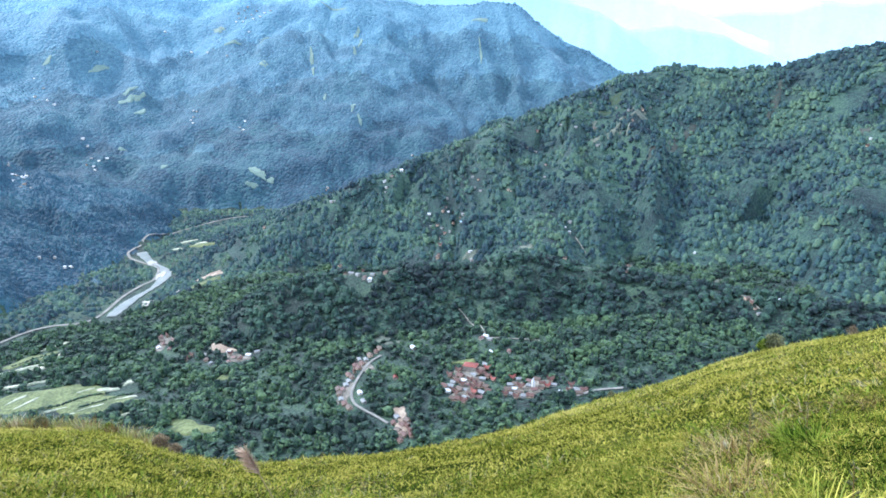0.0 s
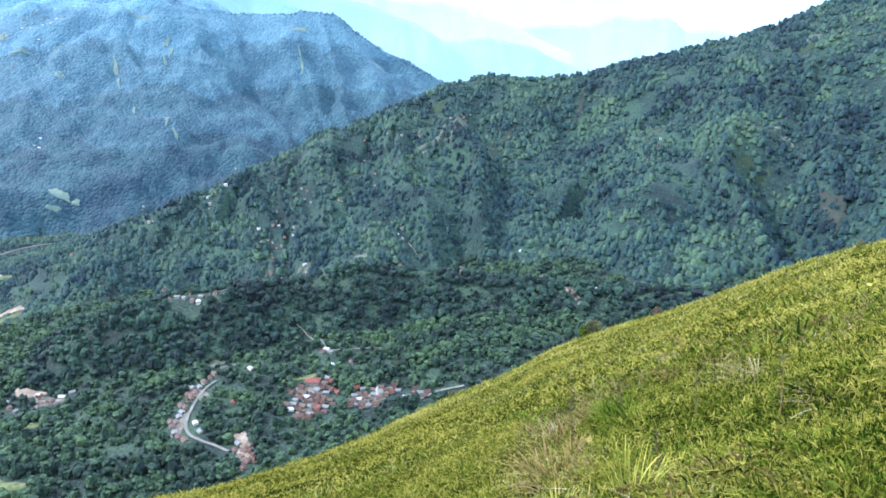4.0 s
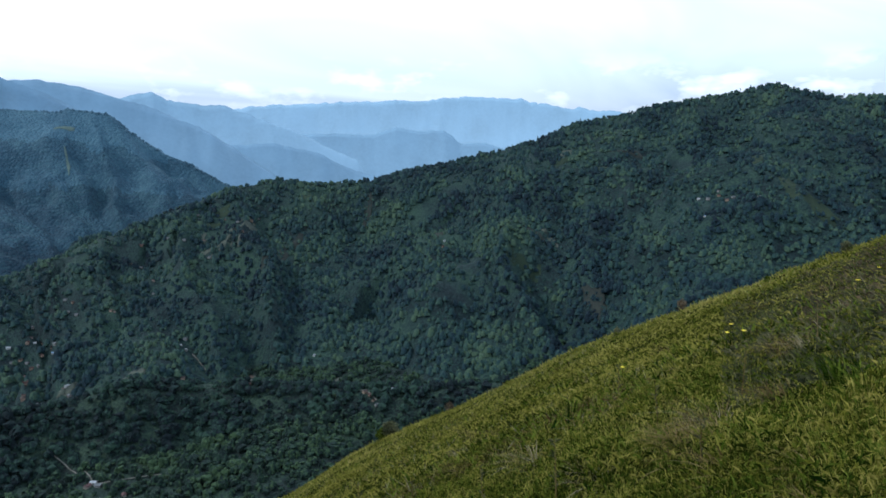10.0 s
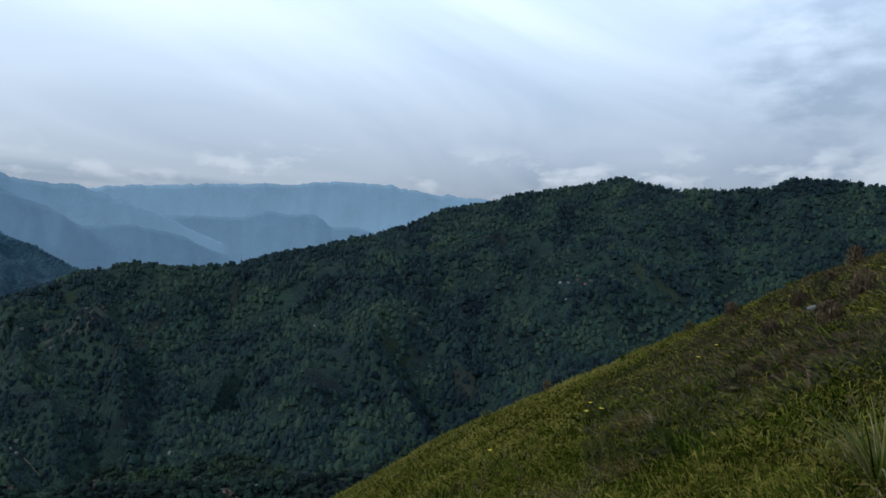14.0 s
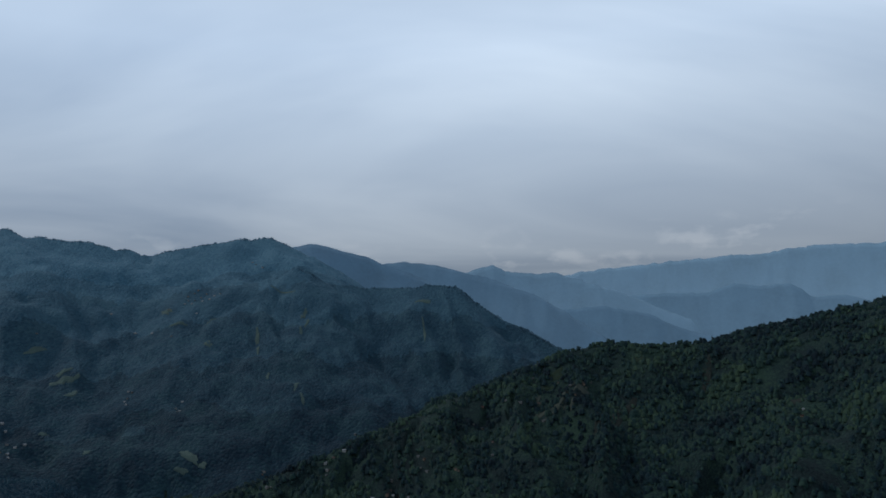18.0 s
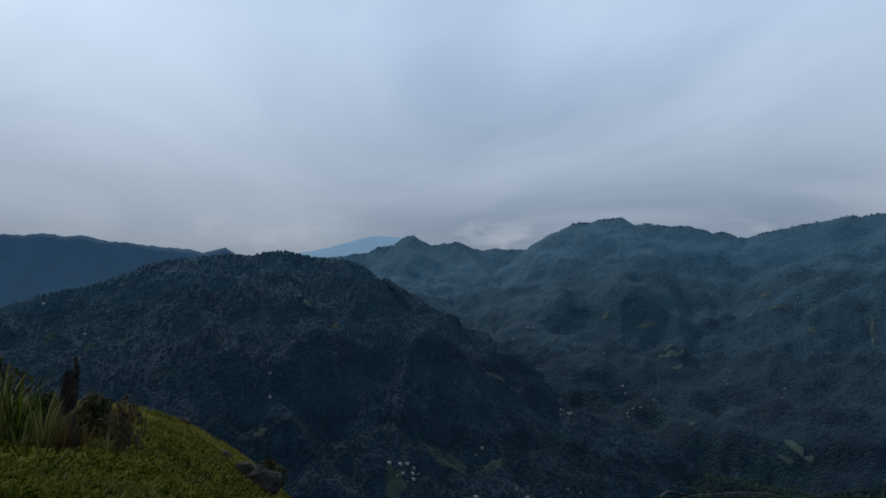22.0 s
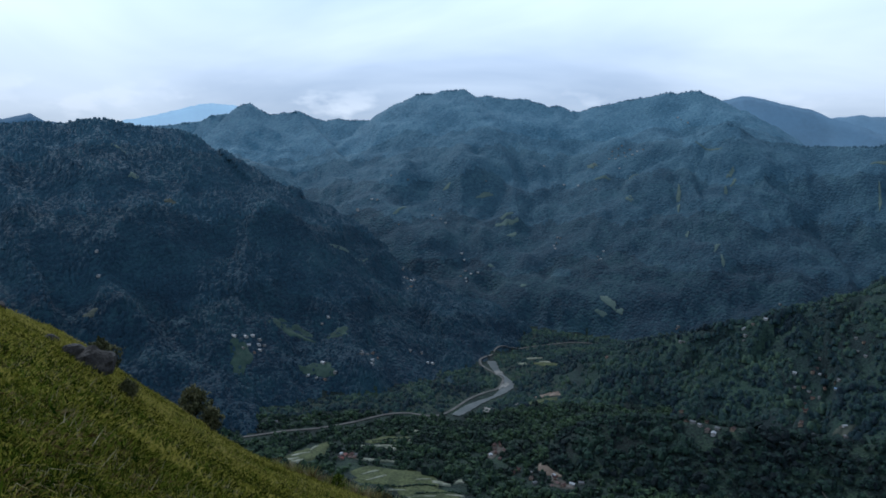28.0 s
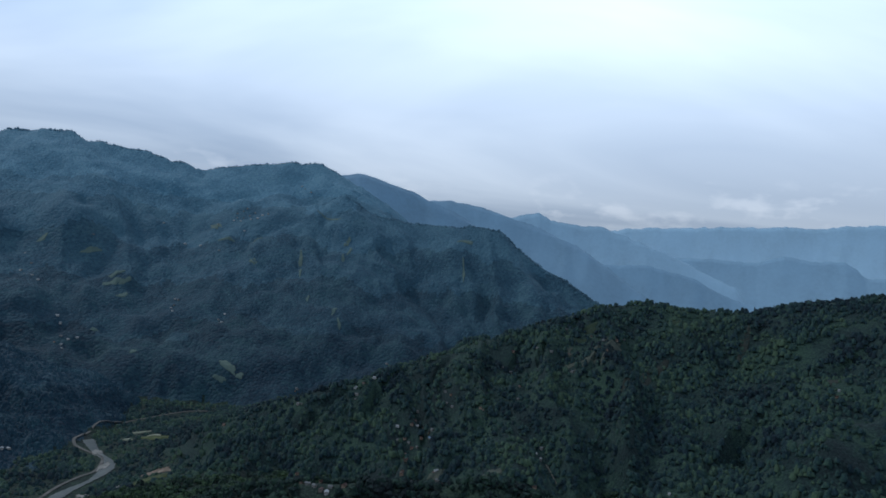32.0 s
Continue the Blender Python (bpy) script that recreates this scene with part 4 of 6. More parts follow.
def scatter_lobes(centres, radii, seed, subdiv=1, depth=0.7):
    """One big array of clumps: vertices and triangles."""
    rng = np.random.RandomState(seed)
    shapes, f = lobe_shapes(12, rng, subdiv, depth)
    pick = rng.randint(0, 12, len(centres))
    th = rng.rand(len(centres)) * 2 * math.pi
    S = np.array(shapes)[pick]
    c, s = np.cos(th)[:, None], np.sin(th)[:, None]
    x, y = S[:, :, 0] * c - S[:, :, 1] * s, S[:, :, 0] * s + S[:, :, 1] * c
    co = np.stack([x, y, S[:, :, 2]], -1) * radii[:, None, :] + centres[:, None, :]
    nv = S.shape[1]
    tri = f[None] + (np.arange(len(centres)) * nv)[:, None, None]
    return co.reshape(-1, 3), tri.reshape(-1, 3)


SEEN_AZ = np.arange(-82, 82.01, 0.5)
SEEN_R = np.concatenate([np.arange(20, 560, 8), np.arange(560, 3700, 12)])
_a, _r = np.meshgrid(SEEN_AZ, SEEN_R)
_x, _y = polar(_a, _r)
_el = np.arctan2(height(_x, _y) - EYE, _r)
OPEN = _el + np.radians(0.5) >= np.maximum.accumulate(_el, 0)      # land that is not behind a nearer crest


def open_land(az, r):
    i = np.clip(np.round((az + 82) / 0.5).astype(int), 0, len(SEEN_AZ) - 1)
    j = np.clip(np.searchsorted(SEEN_R, r), 0, len(SEEN_R) - 1)
    return OPEN[j, i]


def cleared(x, y):
    """Land kept free of trees: fields, slips, roads, river and houses, with the strip in front of them."""
    r = np.hypot(x, y)
    fx, fy = x / r, y / r
    hit = in_patch(x, y, TILLED, 1.0) | in_patch(x + fx * 8, y + fy * 8, TILLED, 0.9)
    for path, w in ((VALLEY_ROAD, 9), (VILLAGE_ROAD, 8), (EAST_ROAD, 7), (HILL_PATH, 3.5), (UPPER_PATH, 3.5), (SIDE_PATH, 3), (SHORT_TRACK, 3.5)):
        for off in (0, 9):
            hit |= near_path(x + fx * off, y + fy * off, flat_path(path)) < w
    shown = flat_path([(p[0], p[1]) for p in RIVER[2:8]])
    for off in (0, 10, 20):
        hit |= near_path(x + fx * off, y + fy * off, shown) < 15
    for hx, hy in ALL_HOUSES:
        near = math.hypot(hx, hy) < 900
        for off, wide in ((0, 5.5), (7, 6.5)) if near else ((0, 6), (8, 6.5), (16, 6), (24, 5)):
            hit |= np.hypot(x + fx * off - hx, y + fy * off - hy) < wide
    return hit


def forest(name, label, which, r0, r1, spacing, size, lobes, material, seed, subdiv=1, bare=0.0, flat=1.0, crests=(), sit=1.0, depth=0.7):
    rng = np.random.RandomState(seed)
    n = int(math.radians(164) / 2 * (r1 * r1 - r0 * r0) / spacing ** 2)
    az, r = rng.uniform(-82, 82, n), np.sqrt(rng.uniform(r0 * r0, r1 * r1, n))
    ok = open_land(az, r)
    az, r = az[ok], r[ok]
    x, y = polar(az, r)
    who = forms(x, y).argmax(0)
    ok = np.isin(who, which)
    x, y = x[ok], y[ok]
    ok = ~cleared(x, y) & ~(in_patch(x, y, HALF_OPEN, 1.05) & (rng.rand(len(x)) < 0.28)) & ~(in_patch(x, y, HILL_MEADOWS, 0.95) & (rng.rand(len(x)) < 0.7))
    gaps = fbm(x, y, 90, 3, 3)
    if crests:      # on the far mountain single trees stand out along the crests only
        ok &= np.minimum(*[near_path(x, y, c) for c in crests]) < 16
    ok &= gaps > -1.0 + bare
    x, y = x[ok], y[ok]
    z = height(x, y)
    big = (0.5 + 1.0 * rng.rand(len(x)) ** 1.8 + 0.45 * fbm(x, y, 60, 2, 5)) * size
    big = np.where(in_patch(x, y, HALF_OPEN, 1.05), big * 0.7, big)
    C, R = [], []
    for k in range(lobes):
        o = 0.0 if k == 0 else 0.62
        th = rng.rand(len(x)) * 2 * math.pi
        s = big * (1.0 if k == 0 else 0.62 + 0.2 * rng.rand(len(x)))
        C.append(np.stack([x + np.cos(th) * o * big, y + np.sin(th) * o * big, z + flat * big * sit * (0.85 if k == 0 else 0.55 + 0.8 * rng.rand(len(x)))], -1))
        R.append(np.stack([s * 0.9, s * 0.9, s * flat * (0.75 + 0.35 * rng.rand(len(x)))], -1))
    if subdiv and lobes > 1:      # full crowns with plainer side clumps
        co, tri = scatter_lobes(C[0], R[0], seed + 1, subdiv)
        co2, tri2 = scatter_lobes(np.concatenate(C[1:]), np.concatenate(R[1:]), seed + 2, 0)
        co, tri = np.concatenate([co, co2]), np.concatenate([tri, tri2 + len(co)])
        C = np.concatenate(C)
    else:
        C = np.concatenate(C)
        co, tri = scatter_lobes(C, np.concatenate(R), seed + 1, subdiv, depth)
    mats, slot = [material], None
    if isinstance(material, list):      # the same painted haze steps as the land below them
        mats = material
        step = haze_step(C[:, 0], C[:, 1], C[:, 2], len(mats) - 1, HAZE_HIGH if len(mats) > 4 else HAZE_WEST)
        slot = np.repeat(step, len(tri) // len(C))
    ob = new(name, mesh_from(name, co, tri, mats, slot, smooth=subdiv == 0))
    print(name, len(x), "trees", len(tri), "triangles")
    return tagged(ob, label, "forest", kind="stuff")


forest("valley_forest", "dense green broadleaf forest on the valley floor round the village", [1], 560, 1300, 7.6, 4.6, 3, LEAF_NEAR, 21)
forest("hill_forest", "dense dark green forest on the low hill behind the village", [3], 700, 1200, 8.0, 5.2, 3, LEAF_LOW, 26, flat=0.95)
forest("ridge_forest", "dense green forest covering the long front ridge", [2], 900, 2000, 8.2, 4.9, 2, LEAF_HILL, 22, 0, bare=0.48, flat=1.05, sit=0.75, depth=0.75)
forest("mountain_forest", "dark forest tinted blue-green by haze covering the mountain across the river", [4], 1300, 2500, 8.2, 5.4, 1, LEAF_WEST, 23, 0, flat=0.72, sit=0.4, depth=1.5)
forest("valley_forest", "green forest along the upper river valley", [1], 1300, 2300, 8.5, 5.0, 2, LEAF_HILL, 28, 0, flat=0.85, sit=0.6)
forest("mountain_forest", "dark forest tinted blue-green by haze at the foot of the mountain across the river", [4], 800, 1300, 7.8, 4.6, 2, LEAF_WEST, 27, 0, flat=0.8, sit=0.6, depth=1.0)
forest("mountain_forest", "hazy blue forest along the crest of the high mountain", [5], 1900, 3640, 9.0, 3.6, 1, LEAF_HAZED, 25, 0, flat=0.8, crests=(MOUNT_D, SPUR_D), sit=0.6)



def hedge(pts, seed):
    rng = np.random.RandomState(seed)
    C, R = [], []
    for (x0, y0), (x1, y1) in zip(pts, pts[1:]):
        n = int(math.hypot(x1 - x0, y1 - y0) / 2.6) + 1
        t = np.linspace(0, 1, n)
        x, y = x0 + (x1 - x0) * t + rng.uniform(-1, 1, n), y0 + (y1 - y0) * t + rng.uniform(-1, 1, n)
        s = rng.uniform(1.0, 2.4, n)
        C.append(np.stack([x, y, height(x, y) + 1.4 + s * 0.4], -1))
        R.append(np.stack([s, s, s * 0.8], -1))
    co, tri = scatter_lobes(np.concatenate(C), np.concatenate(R), seed)
    return tagged(new("hedge", mesh_from("hedge", co, tri, [LEAF_NEAR], smooth=False)), "row of dark green bushes between the terraced fields", "hedge", kind="stuff")


hedge([(-535, 768), (-500, 782), (-470, 806), (-452, 812)], 1)
hedge([(-470, 772), (-430, 800), (-392, 806)], 2)
hedge([(-440, 744), (-410, 768), (-385, 776)], 3)
hedge([(-600, 842), (-560, 838), (-520, 842)], 4)
hedge([(-655, 935), (-625, 962)], 5)

# ---- houses ----
def roof_mat(name, c):
    return mat(name, [tuple(v * 0.65 for v in c), c, tuple(min(1, v * 1.25) for v in c)], 0.6, rough=0.6, island=0.3, fine=5, stretch=(1, 6, 1), spec=0.15)


ROOFS = {"red": roof_mat("red_roof_paint", (0.079, 0.021, 0.017)), "rust": roof_mat("rusted_roof_metal", (0.038, 0.018, 0.015)), "white": roof_mat("white_roof_metal", (0.20, 0.21, 0.22)),
         "grey": roof_mat("grey_roof_metal", (0.075, 0.079, 0.083)), "pink": roof_mat("faded_pink_roof", (0.056, 0.030, 0.028)), "blue": roof_mat("blue_roof_metal", (0.150, 0.225, 0.338)),
         "brown": roof_mat("brown_roof_metal", (0.038, 0.026, 0.021))}
WALLS = {"cream": mat("cream_plaster", [(0.077, 0.067, 0.056), (0.112, 0.099, 0.084), (0.154, 0.140, 0.122)], 0.5), "white": mat("white_plaster", [(0.1575, 0.1575, 0.1530), (0.2205, 0.2205, 0.2130), (0.2940, 0.2940, 0.2835)], 0.5),
         "grey": mat("bare_block_wall", [(0.084, 0.084, 0.081), (0.119, 0.116, 0.109), (0.161, 0.158, 0.150)], 0.5), "wood": mat("weathered_board_wall", [(0.098, 0.070, 0.049), (0.154, 0.112, 0.084), (0.224, 0.175, 0.133)], 0.6)}
M_DOOR = mat("brown_door_paint", [(0.08, 0.05, 0.035), (0.12, 0.08, 0.05), (0.17, 0.11, 0.07)], 1.0)
M_PANE = mat("dark_window_pane", [(0.02, 0.025, 0.03), (0.03, 0.035, 0.04), (0.05, 0.055, 0.06)], 1.0, rough=0.15, spec=0.5)


def house(w, l, h, pitch, roof, wall, label, storeys=1, hip=False):
    """A small house: walls sunk into the slope, a two-sided or hipped roof, a door and windows."""
    e = new("house")
    tagged(e, label, "house", group="valley houses")
    bm = bmesh.new()
    rise = w / 2 * pitch
    box(bm, -w / 2, w / 2, -l / 2, l / 2, -3, h)
    if not hip:
        for y in (-l / 2 + 0.08, l / 2 - 0.08):
            a = [bm.verts.new((x, y + s * 0.08, z)) for s in (-1, 1) for x, z in ((-w / 2, h), (w / 2, h), (0, h + rise))]
            bm.faces.new(a[:3][::-1]), bm.faces.new(a[3:])
            for i in range(3):
                j = (i + 1) % 3
                bm.faces.new((a[i], a[j], a[3 + j], a[3 + i]))
    body = part("wall", bm, WALLS[wall], e)
    bm = bmesh.new()
    o, t = 0.7, 0.16
    if hip:
        top = [(-w / 2 - o, -l / 2 - o), (w / 2 + o, -l / 2 - o), (w / 2 + o, l / 2 + o), (-w / 2 - o, l / 2 + o)]
        lo = [bm.verts.new((x, y, h + 0.02)) for x, y in top]
        hi = [bm.verts.new((x, y, h + 0.2)) for x, y in top]
        ra, rb = bm.verts.new((0, -l / 2 + w / 2, h + rise)), bm.verts.new((0, l / 2 - w / 2, h + rise))
        bm.faces.new(lo[::-1])
        for i in range(4):
            bm.faces.new((lo[i], lo[(i + 1) % 4], hi[(i + 1) % 4], hi[i]))
        bm.faces.new((hi[0], hi[1], ra)), bm.faces.new((hi[2], hi[3], rb))
        bm.faces.new((hi[1], hi[2], rb, ra)), bm.faces.new((hi[3], hi[0], ra, rb))
    else:
        for s in (-1, 1):
            ex, ez = s * (w / 2 + o), h - o * pitch
            pts = [(0, h + rise + 0.05), (ex, ez + 0.05), (ex, ez + 0.05 + t), (0, h + rise + 0.05 + t)]
            a = [[bm.verts.new((x, y, z)) for x, z in pts] for y in (-l / 2 - o, l / 2 + o)]
            for i in range(4):
                j = (i + 1) % 4
                bm.faces.new((a[0][i], a[0][j], a[1][j], a[1][i]))
            bm.faces.new(a[0]), bm.faces.new(a[1][::-1])
        bmesh.ops.recalc_face_normals(bm, faces=bm.faces)
    part("roof", bm, ROOFS[roof], e)
    bm = bmesh.new()
    box(bm, -0.5, 0.5, -l / 2 - 0.06, -l / 2 - 0.003, 0, 2.05)
    part("door", bm, M_DOOR, e)
    for k in range(storeys):
        z = 0.95 + 2.9 * k
        for x in (-w * 0.32, w * 0.32):
            bm = bmesh.new()
            box(bm, x - 0.55, x + 0.55, -l / 2 - 0.05, -l / 2 - 0.003, z, z + 1.15)
            part("window", bm, M_PANE, e)
        for y in (-l * 0.22, l * 0.22):
            bm = bmesh.new()
            box(bm, w / 2 + 0.003, w / 2 + 0.05, y - 0.55, y + 0.55, z, z + 1.15)
            part("window", bm, M_PANE, e)
    return e


def saddle_house(w, l, roof, label):
    """A raised wooden house under a boat-shaped roof whose ridge sweeps up at both ends."""
    e = new("house")
    tagged(e, label, "house", group="valley houses")
    for x in (-w * 0.38, 0, w * 0.38):
        for y in (-l * 0.32, 0, l * 0.32):
            bm = bmesh.new()
            box(bm, x - 0.16, x + 0.16, y - 0.16, y + 0.16, -2.5, 2.2)
            part("post", bm, M_DOOR, e)
    bm = bmesh.new()
    box(bm, -w * 0.46, w * 0.46, -l * 0.36, l * 0.36, 2.2, 5.0)
    part("wall", bm, WALLS["wood"], e)
    bm = bmesh.new()
    n, rows = 14, []
    for k in range(n + 1):
        t = 2 * k / n - 1
        y = t * l * 0.72
        ridge = 8.2 + 3.4 * t * t
        eave = 4.2 + 3.2 * t * t
        half = w * (0.66 - 0.34 * t * t)
        rows.append([bm.verts.new(p) for p in ((-half, y, eave), (-half * 0.45, y, eave + (ridge - eave) * 0.62), (0, y, ridge), (half * 0.45, y, eave + (ridge - eave) * 0.62), (half, y, eave),
                                                (half * 0.9, y, eave - 0.25), (0, y, ridge - 0.5), (-half * 0.9, y, eave - 0.25))])
    for a, b in zip(rows, rows[1:]):
        for i in range(8):
            bm.faces.new((a[i], a[(i + 1) % 8], b[(i + 1) % 8], b[i]))
    bm.faces.new(rows[0]), bm.faces.new(rows[-1][::-1])
    bmesh.ops.recalc_face_normals(bm, faces=bm.faces)
    part("roof", bm, ROOFS[roof], e)
    bm = bmesh.new()
    box(bm, -0.5, 0.5, -l * 0.36 - 0.06, -l * 0.36 - 0.003, 2.4, 4.2)
    part("door", bm, M_DOOR, e)
    return e


KINDS = {
    "saddle": saddle_house(5.5, 8.5, "red", "raised wooden house with an upswept red saddle roof"),
    "boat": saddle_house(5, 7.5, "rust", "raised wooden house with an upswept rusty saddle roof"),
    "red": house(7.5, 10, 3.1, 0.55, "red", "cream", "small cream house with a red metal roof among trees"),
    "rust": house(7, 9, 3.0, 0.5, "rust", "wood", "small wooden house with a rusted brown-red metal roof"),
    "white": house(8, 11, 3.2, 0.45, "white", "white", "white house with a bright white metal roof"),
    "grey": house(7, 9.5, 3.0, 0.45, "grey", "grey", "bare block house with a grey metal roof"),
    "pink": house(7.5, 10, 3.1, 0.5, "pink", "cream", "cream house with a faded pink metal roof"),
    "blue": house(6.5, 9, 3.0, 0.45, "blue", "white", "white house with a blue metal roof"),
    "brown": house(7, 9, 2.9, 0.55, "brown", "wood", "dark wooden house with a brown metal roof"),
    "hall": house(15, 22, 7.0, 0.6, "red", "cream", "large village hall with a broad red hipped roof", storeys=2, hip=True),
}
HOUSE_RNG = random.Random(5)


def settle(kind, x, y, rot=None, scale=1.0):
    m = pose(x, y, land(x, y) + 0.3, 0, 0, HOUSE_RNG.uniform(0, 180) if rot is None else rot) @ Matrix.Scale(scale, 4)
    if kind in USED:
        return copy_thing(KINDS[kind], m)
    USED.add(kind)
    KINDS[kind].matrix_basis = m
    return KINDS[kind]


USED = set()


def settle_all(places, kinds, rot=None, scale=(0.8, 1.0)):
    for i, (x, y) in enumerate(places):
        settle(kinds[i % len(kinds)], x, y, None if rot is None else rot + HOUSE_RNG.uniform(-18, 18), HOUSE_RNG.uniform(*scale))


settle("hall", *HALL, rot=70, scale=0.8)
settle_all(VILLAGE, ["boat", "brown", "rust", "grey", "boat", "pink", "boat", "brown", "saddle", "grey", "rust", "white", "boat", "brown", "grey", "boat"], 62, (0.72, 0.98))
settle_all(VILLAGE_EAST, ["boat", "grey", "rust", "boat", "grey", "brown", "pink", "brown", "saddle", "grey", "brown", "white"], 75, (0.72, 0.98))
settle_all(ROAD_HOUSES, ["rust", "brown", "grey", "rust", "rust", "boat", "brown", "grey", "grey", "pink", "brown", "grey", "rust", "brown", "white", "grey", "brown"], 22, (0.72, 0.92))
settle_all(LOWER_HOUSES, ["rust", "boat", "brown", "rust", "boat", "grey", "brown", "rust"], 30, (0.7, 0.9))
settle_all(WEST_HOUSES, ["rust", "boat", "rust", "white", "pink", "rust", "brown", "boat", "boat", "grey", "grey", "brown", "white", "pink", "rust", "white", "grey", "pink", "boat"], None, (0.75, 0.95))
settle_all(FIELD_HOUSES, ["pink", "red", "rust", "pink", "red", "grey", "rust", "white"], None, (0.7, 0.9))
settle_all(SLOPE_HOUSES, ["grey", "rust", "white", "boat", "grey", "pink", "grey", "brown"], None, (0.6, 0.85))
settle_all(HIGH_HOUSES, ["white", "grey", "white"], None, (0.8, 1.1))
settle_all(LONE_HOUSES, ["white", "red", "white", "pink", "white", "grey", "pink", "grey", "pink", "grey", "white", "brown", "grey", "brown"])
settle_all(RIDGE_HOUSES, ["grey", "pink", "rust", "grey", "pink", "rust", "blue", "white", "white", "red", "brown", "pink", "grey", "brown", "boat", "brown", "grey", "white", "saddle", "grey", "grey", "grey"], None, (0.5, 0.75))
settle_all(HILL_HAMLET, ["white", "grey", "rust", "brown", "grey", "grey", "blue", "grey", "white", "brown", "grey", "grey", "grey"], None, (0.6, 0.9))
settle_all(FAR_HAMLETS, ["white", "grey", "grey", "brown", "pink", "grey", "white", "rust"], None, (0.6, 0.9))
settle_all(FAR_HOUSES, ["white", "grey", "grey"], None, (0.8, 1.1))


def chapel_tower(x, y):
    e = tagged(new("tower"), "slender white plaster tower with a pointed roof between houses", "tower")
    e.matrix_basis = pose(x, y, land(x, y), 0, 0, 20)
    bm = bmesh.new()
    box(bm, -1.6, 1.6, -1.6, 1.6, -2, 9)
    box(bm, -1.8, 1.8, -1.8, 1.8, 9, 9.4)
    part("wall", bm, WALLS["white"], e)
    bm = bmesh.new()
    bmesh.ops.create_cone(bm, cap_ends=True, segments=4, radius1=2.5, radius2=0.05, depth=6, matrix=Matrix.Translation((0, 0, 12.4)) @ Matrix.Rotation(radians(45), 4, 'Z'))
    part("roof", bm, ROOFS["white"], e, "pointed pale grey roof")


chapel_tower(*(101, 712))


def truck(x, y):
    e = tagged(new("truck"), "white box truck standing on the riverside road", "truck")
    e.matrix_basis = pose(x, y, land(x, y) + 1.8, 0, 0, 35)
    bm = bmesh.new()
    box(bm, -1.3, 1.3, -4.5, 2.2, 0.9, 3.6)
    part("cargo_box", bm, WALLS["white"], e)
    bm = bmesh.new()
    box(bm, -1.2, 1.2, 2.3, 4.3, 0.7, 2.7)
    bmesh.ops.bevel(bm, geom=bm.edges[:], offset=0.15, segments=2, affect='EDGES')
    cab = part("cab", bm, WALLS["white"], e)
    bm = bmesh.new()
    box(bm, -1.0, 1.0, 4.303, 4.33, 1.7, 2.5)
    part("windscreen", bm, M_PANE, cab)
    for sx in (-1, 1):
        for yy in (-3.2, 3.2):
            bm = bmesh.new()
            bmesh.ops.create_cone(bm, cap_ends=True, segments=16, radius1=0.5, radius2=0.5, depth=0.35, matrix=Matrix.Translation((sx * 1.1, yy, 0.5)) @ Matrix.Rotation(radians(90), 4, 'Y'))
            part("wheel", bm, M_PANE, e, "black rubber wheel")


truck(*(-639, 1306))


# ---- trees that stand out ----
M_BARK = mat("grey_brown_bark", [(0.05, 0.04, 0.03), (0.09, 0.07, 0.055), (0.14, 0.12, 0.10)], 1.2, bump=0.6, bump_scale=4)
LEAF_TREE = mat("crest_tree_foliage", [(0.0060, 0.0144, 0.0084), (0.0144, 0.0276, 0.0132), (0.0300, 0.0468, 0.0204)], 0.2, island=0.5, fine=6)


def trunk_mesh(h, r, rng, limbs=5, lean=0.4):
    bm = bmesh.new()

    def limb(p, d, length, r0, r1, seg=5):
        prev, axis = None, Vector(d).normalized()
        side = axis.orthogonal().normalized()
        up = axis.cross(side)
        for k in range(seg + 1):
            t = k / seg
            c = Vector(p) + axis * length * t + side * math.sin(t * 2.2) * 0.05 * length
            rr = r0 + (r1 - r0) * t
            ring = [bm.verts.new(c + (side * math.cos(q) + up * math.sin(q)) * rr) for q in [i * math.pi / 3 for i in range(6)]]
            if prev:
                for i in range(6):
                    bm.faces.new((prev[i], prev[(i + 1) % 6], ring[(i + 1) % 6], ring[i]))
            prev = ring

    limb((0, 0, -1), (rng.uniform(-0.1, 0.1), rng.uniform(-0.1, 0.1), 1), h + 1, r, r * 0.25, 7)
    for i in range(limbs):
        a, z = rng.uniform(0, 6.28), h * rng.uniform(0.4, 0.85)
        limb((0, 0, z), (math.cos(a), math.sin(a), lean + rng.random() * 0.5), h * 0.28, r * 0.4, r * 0.1, 3)
    return bm


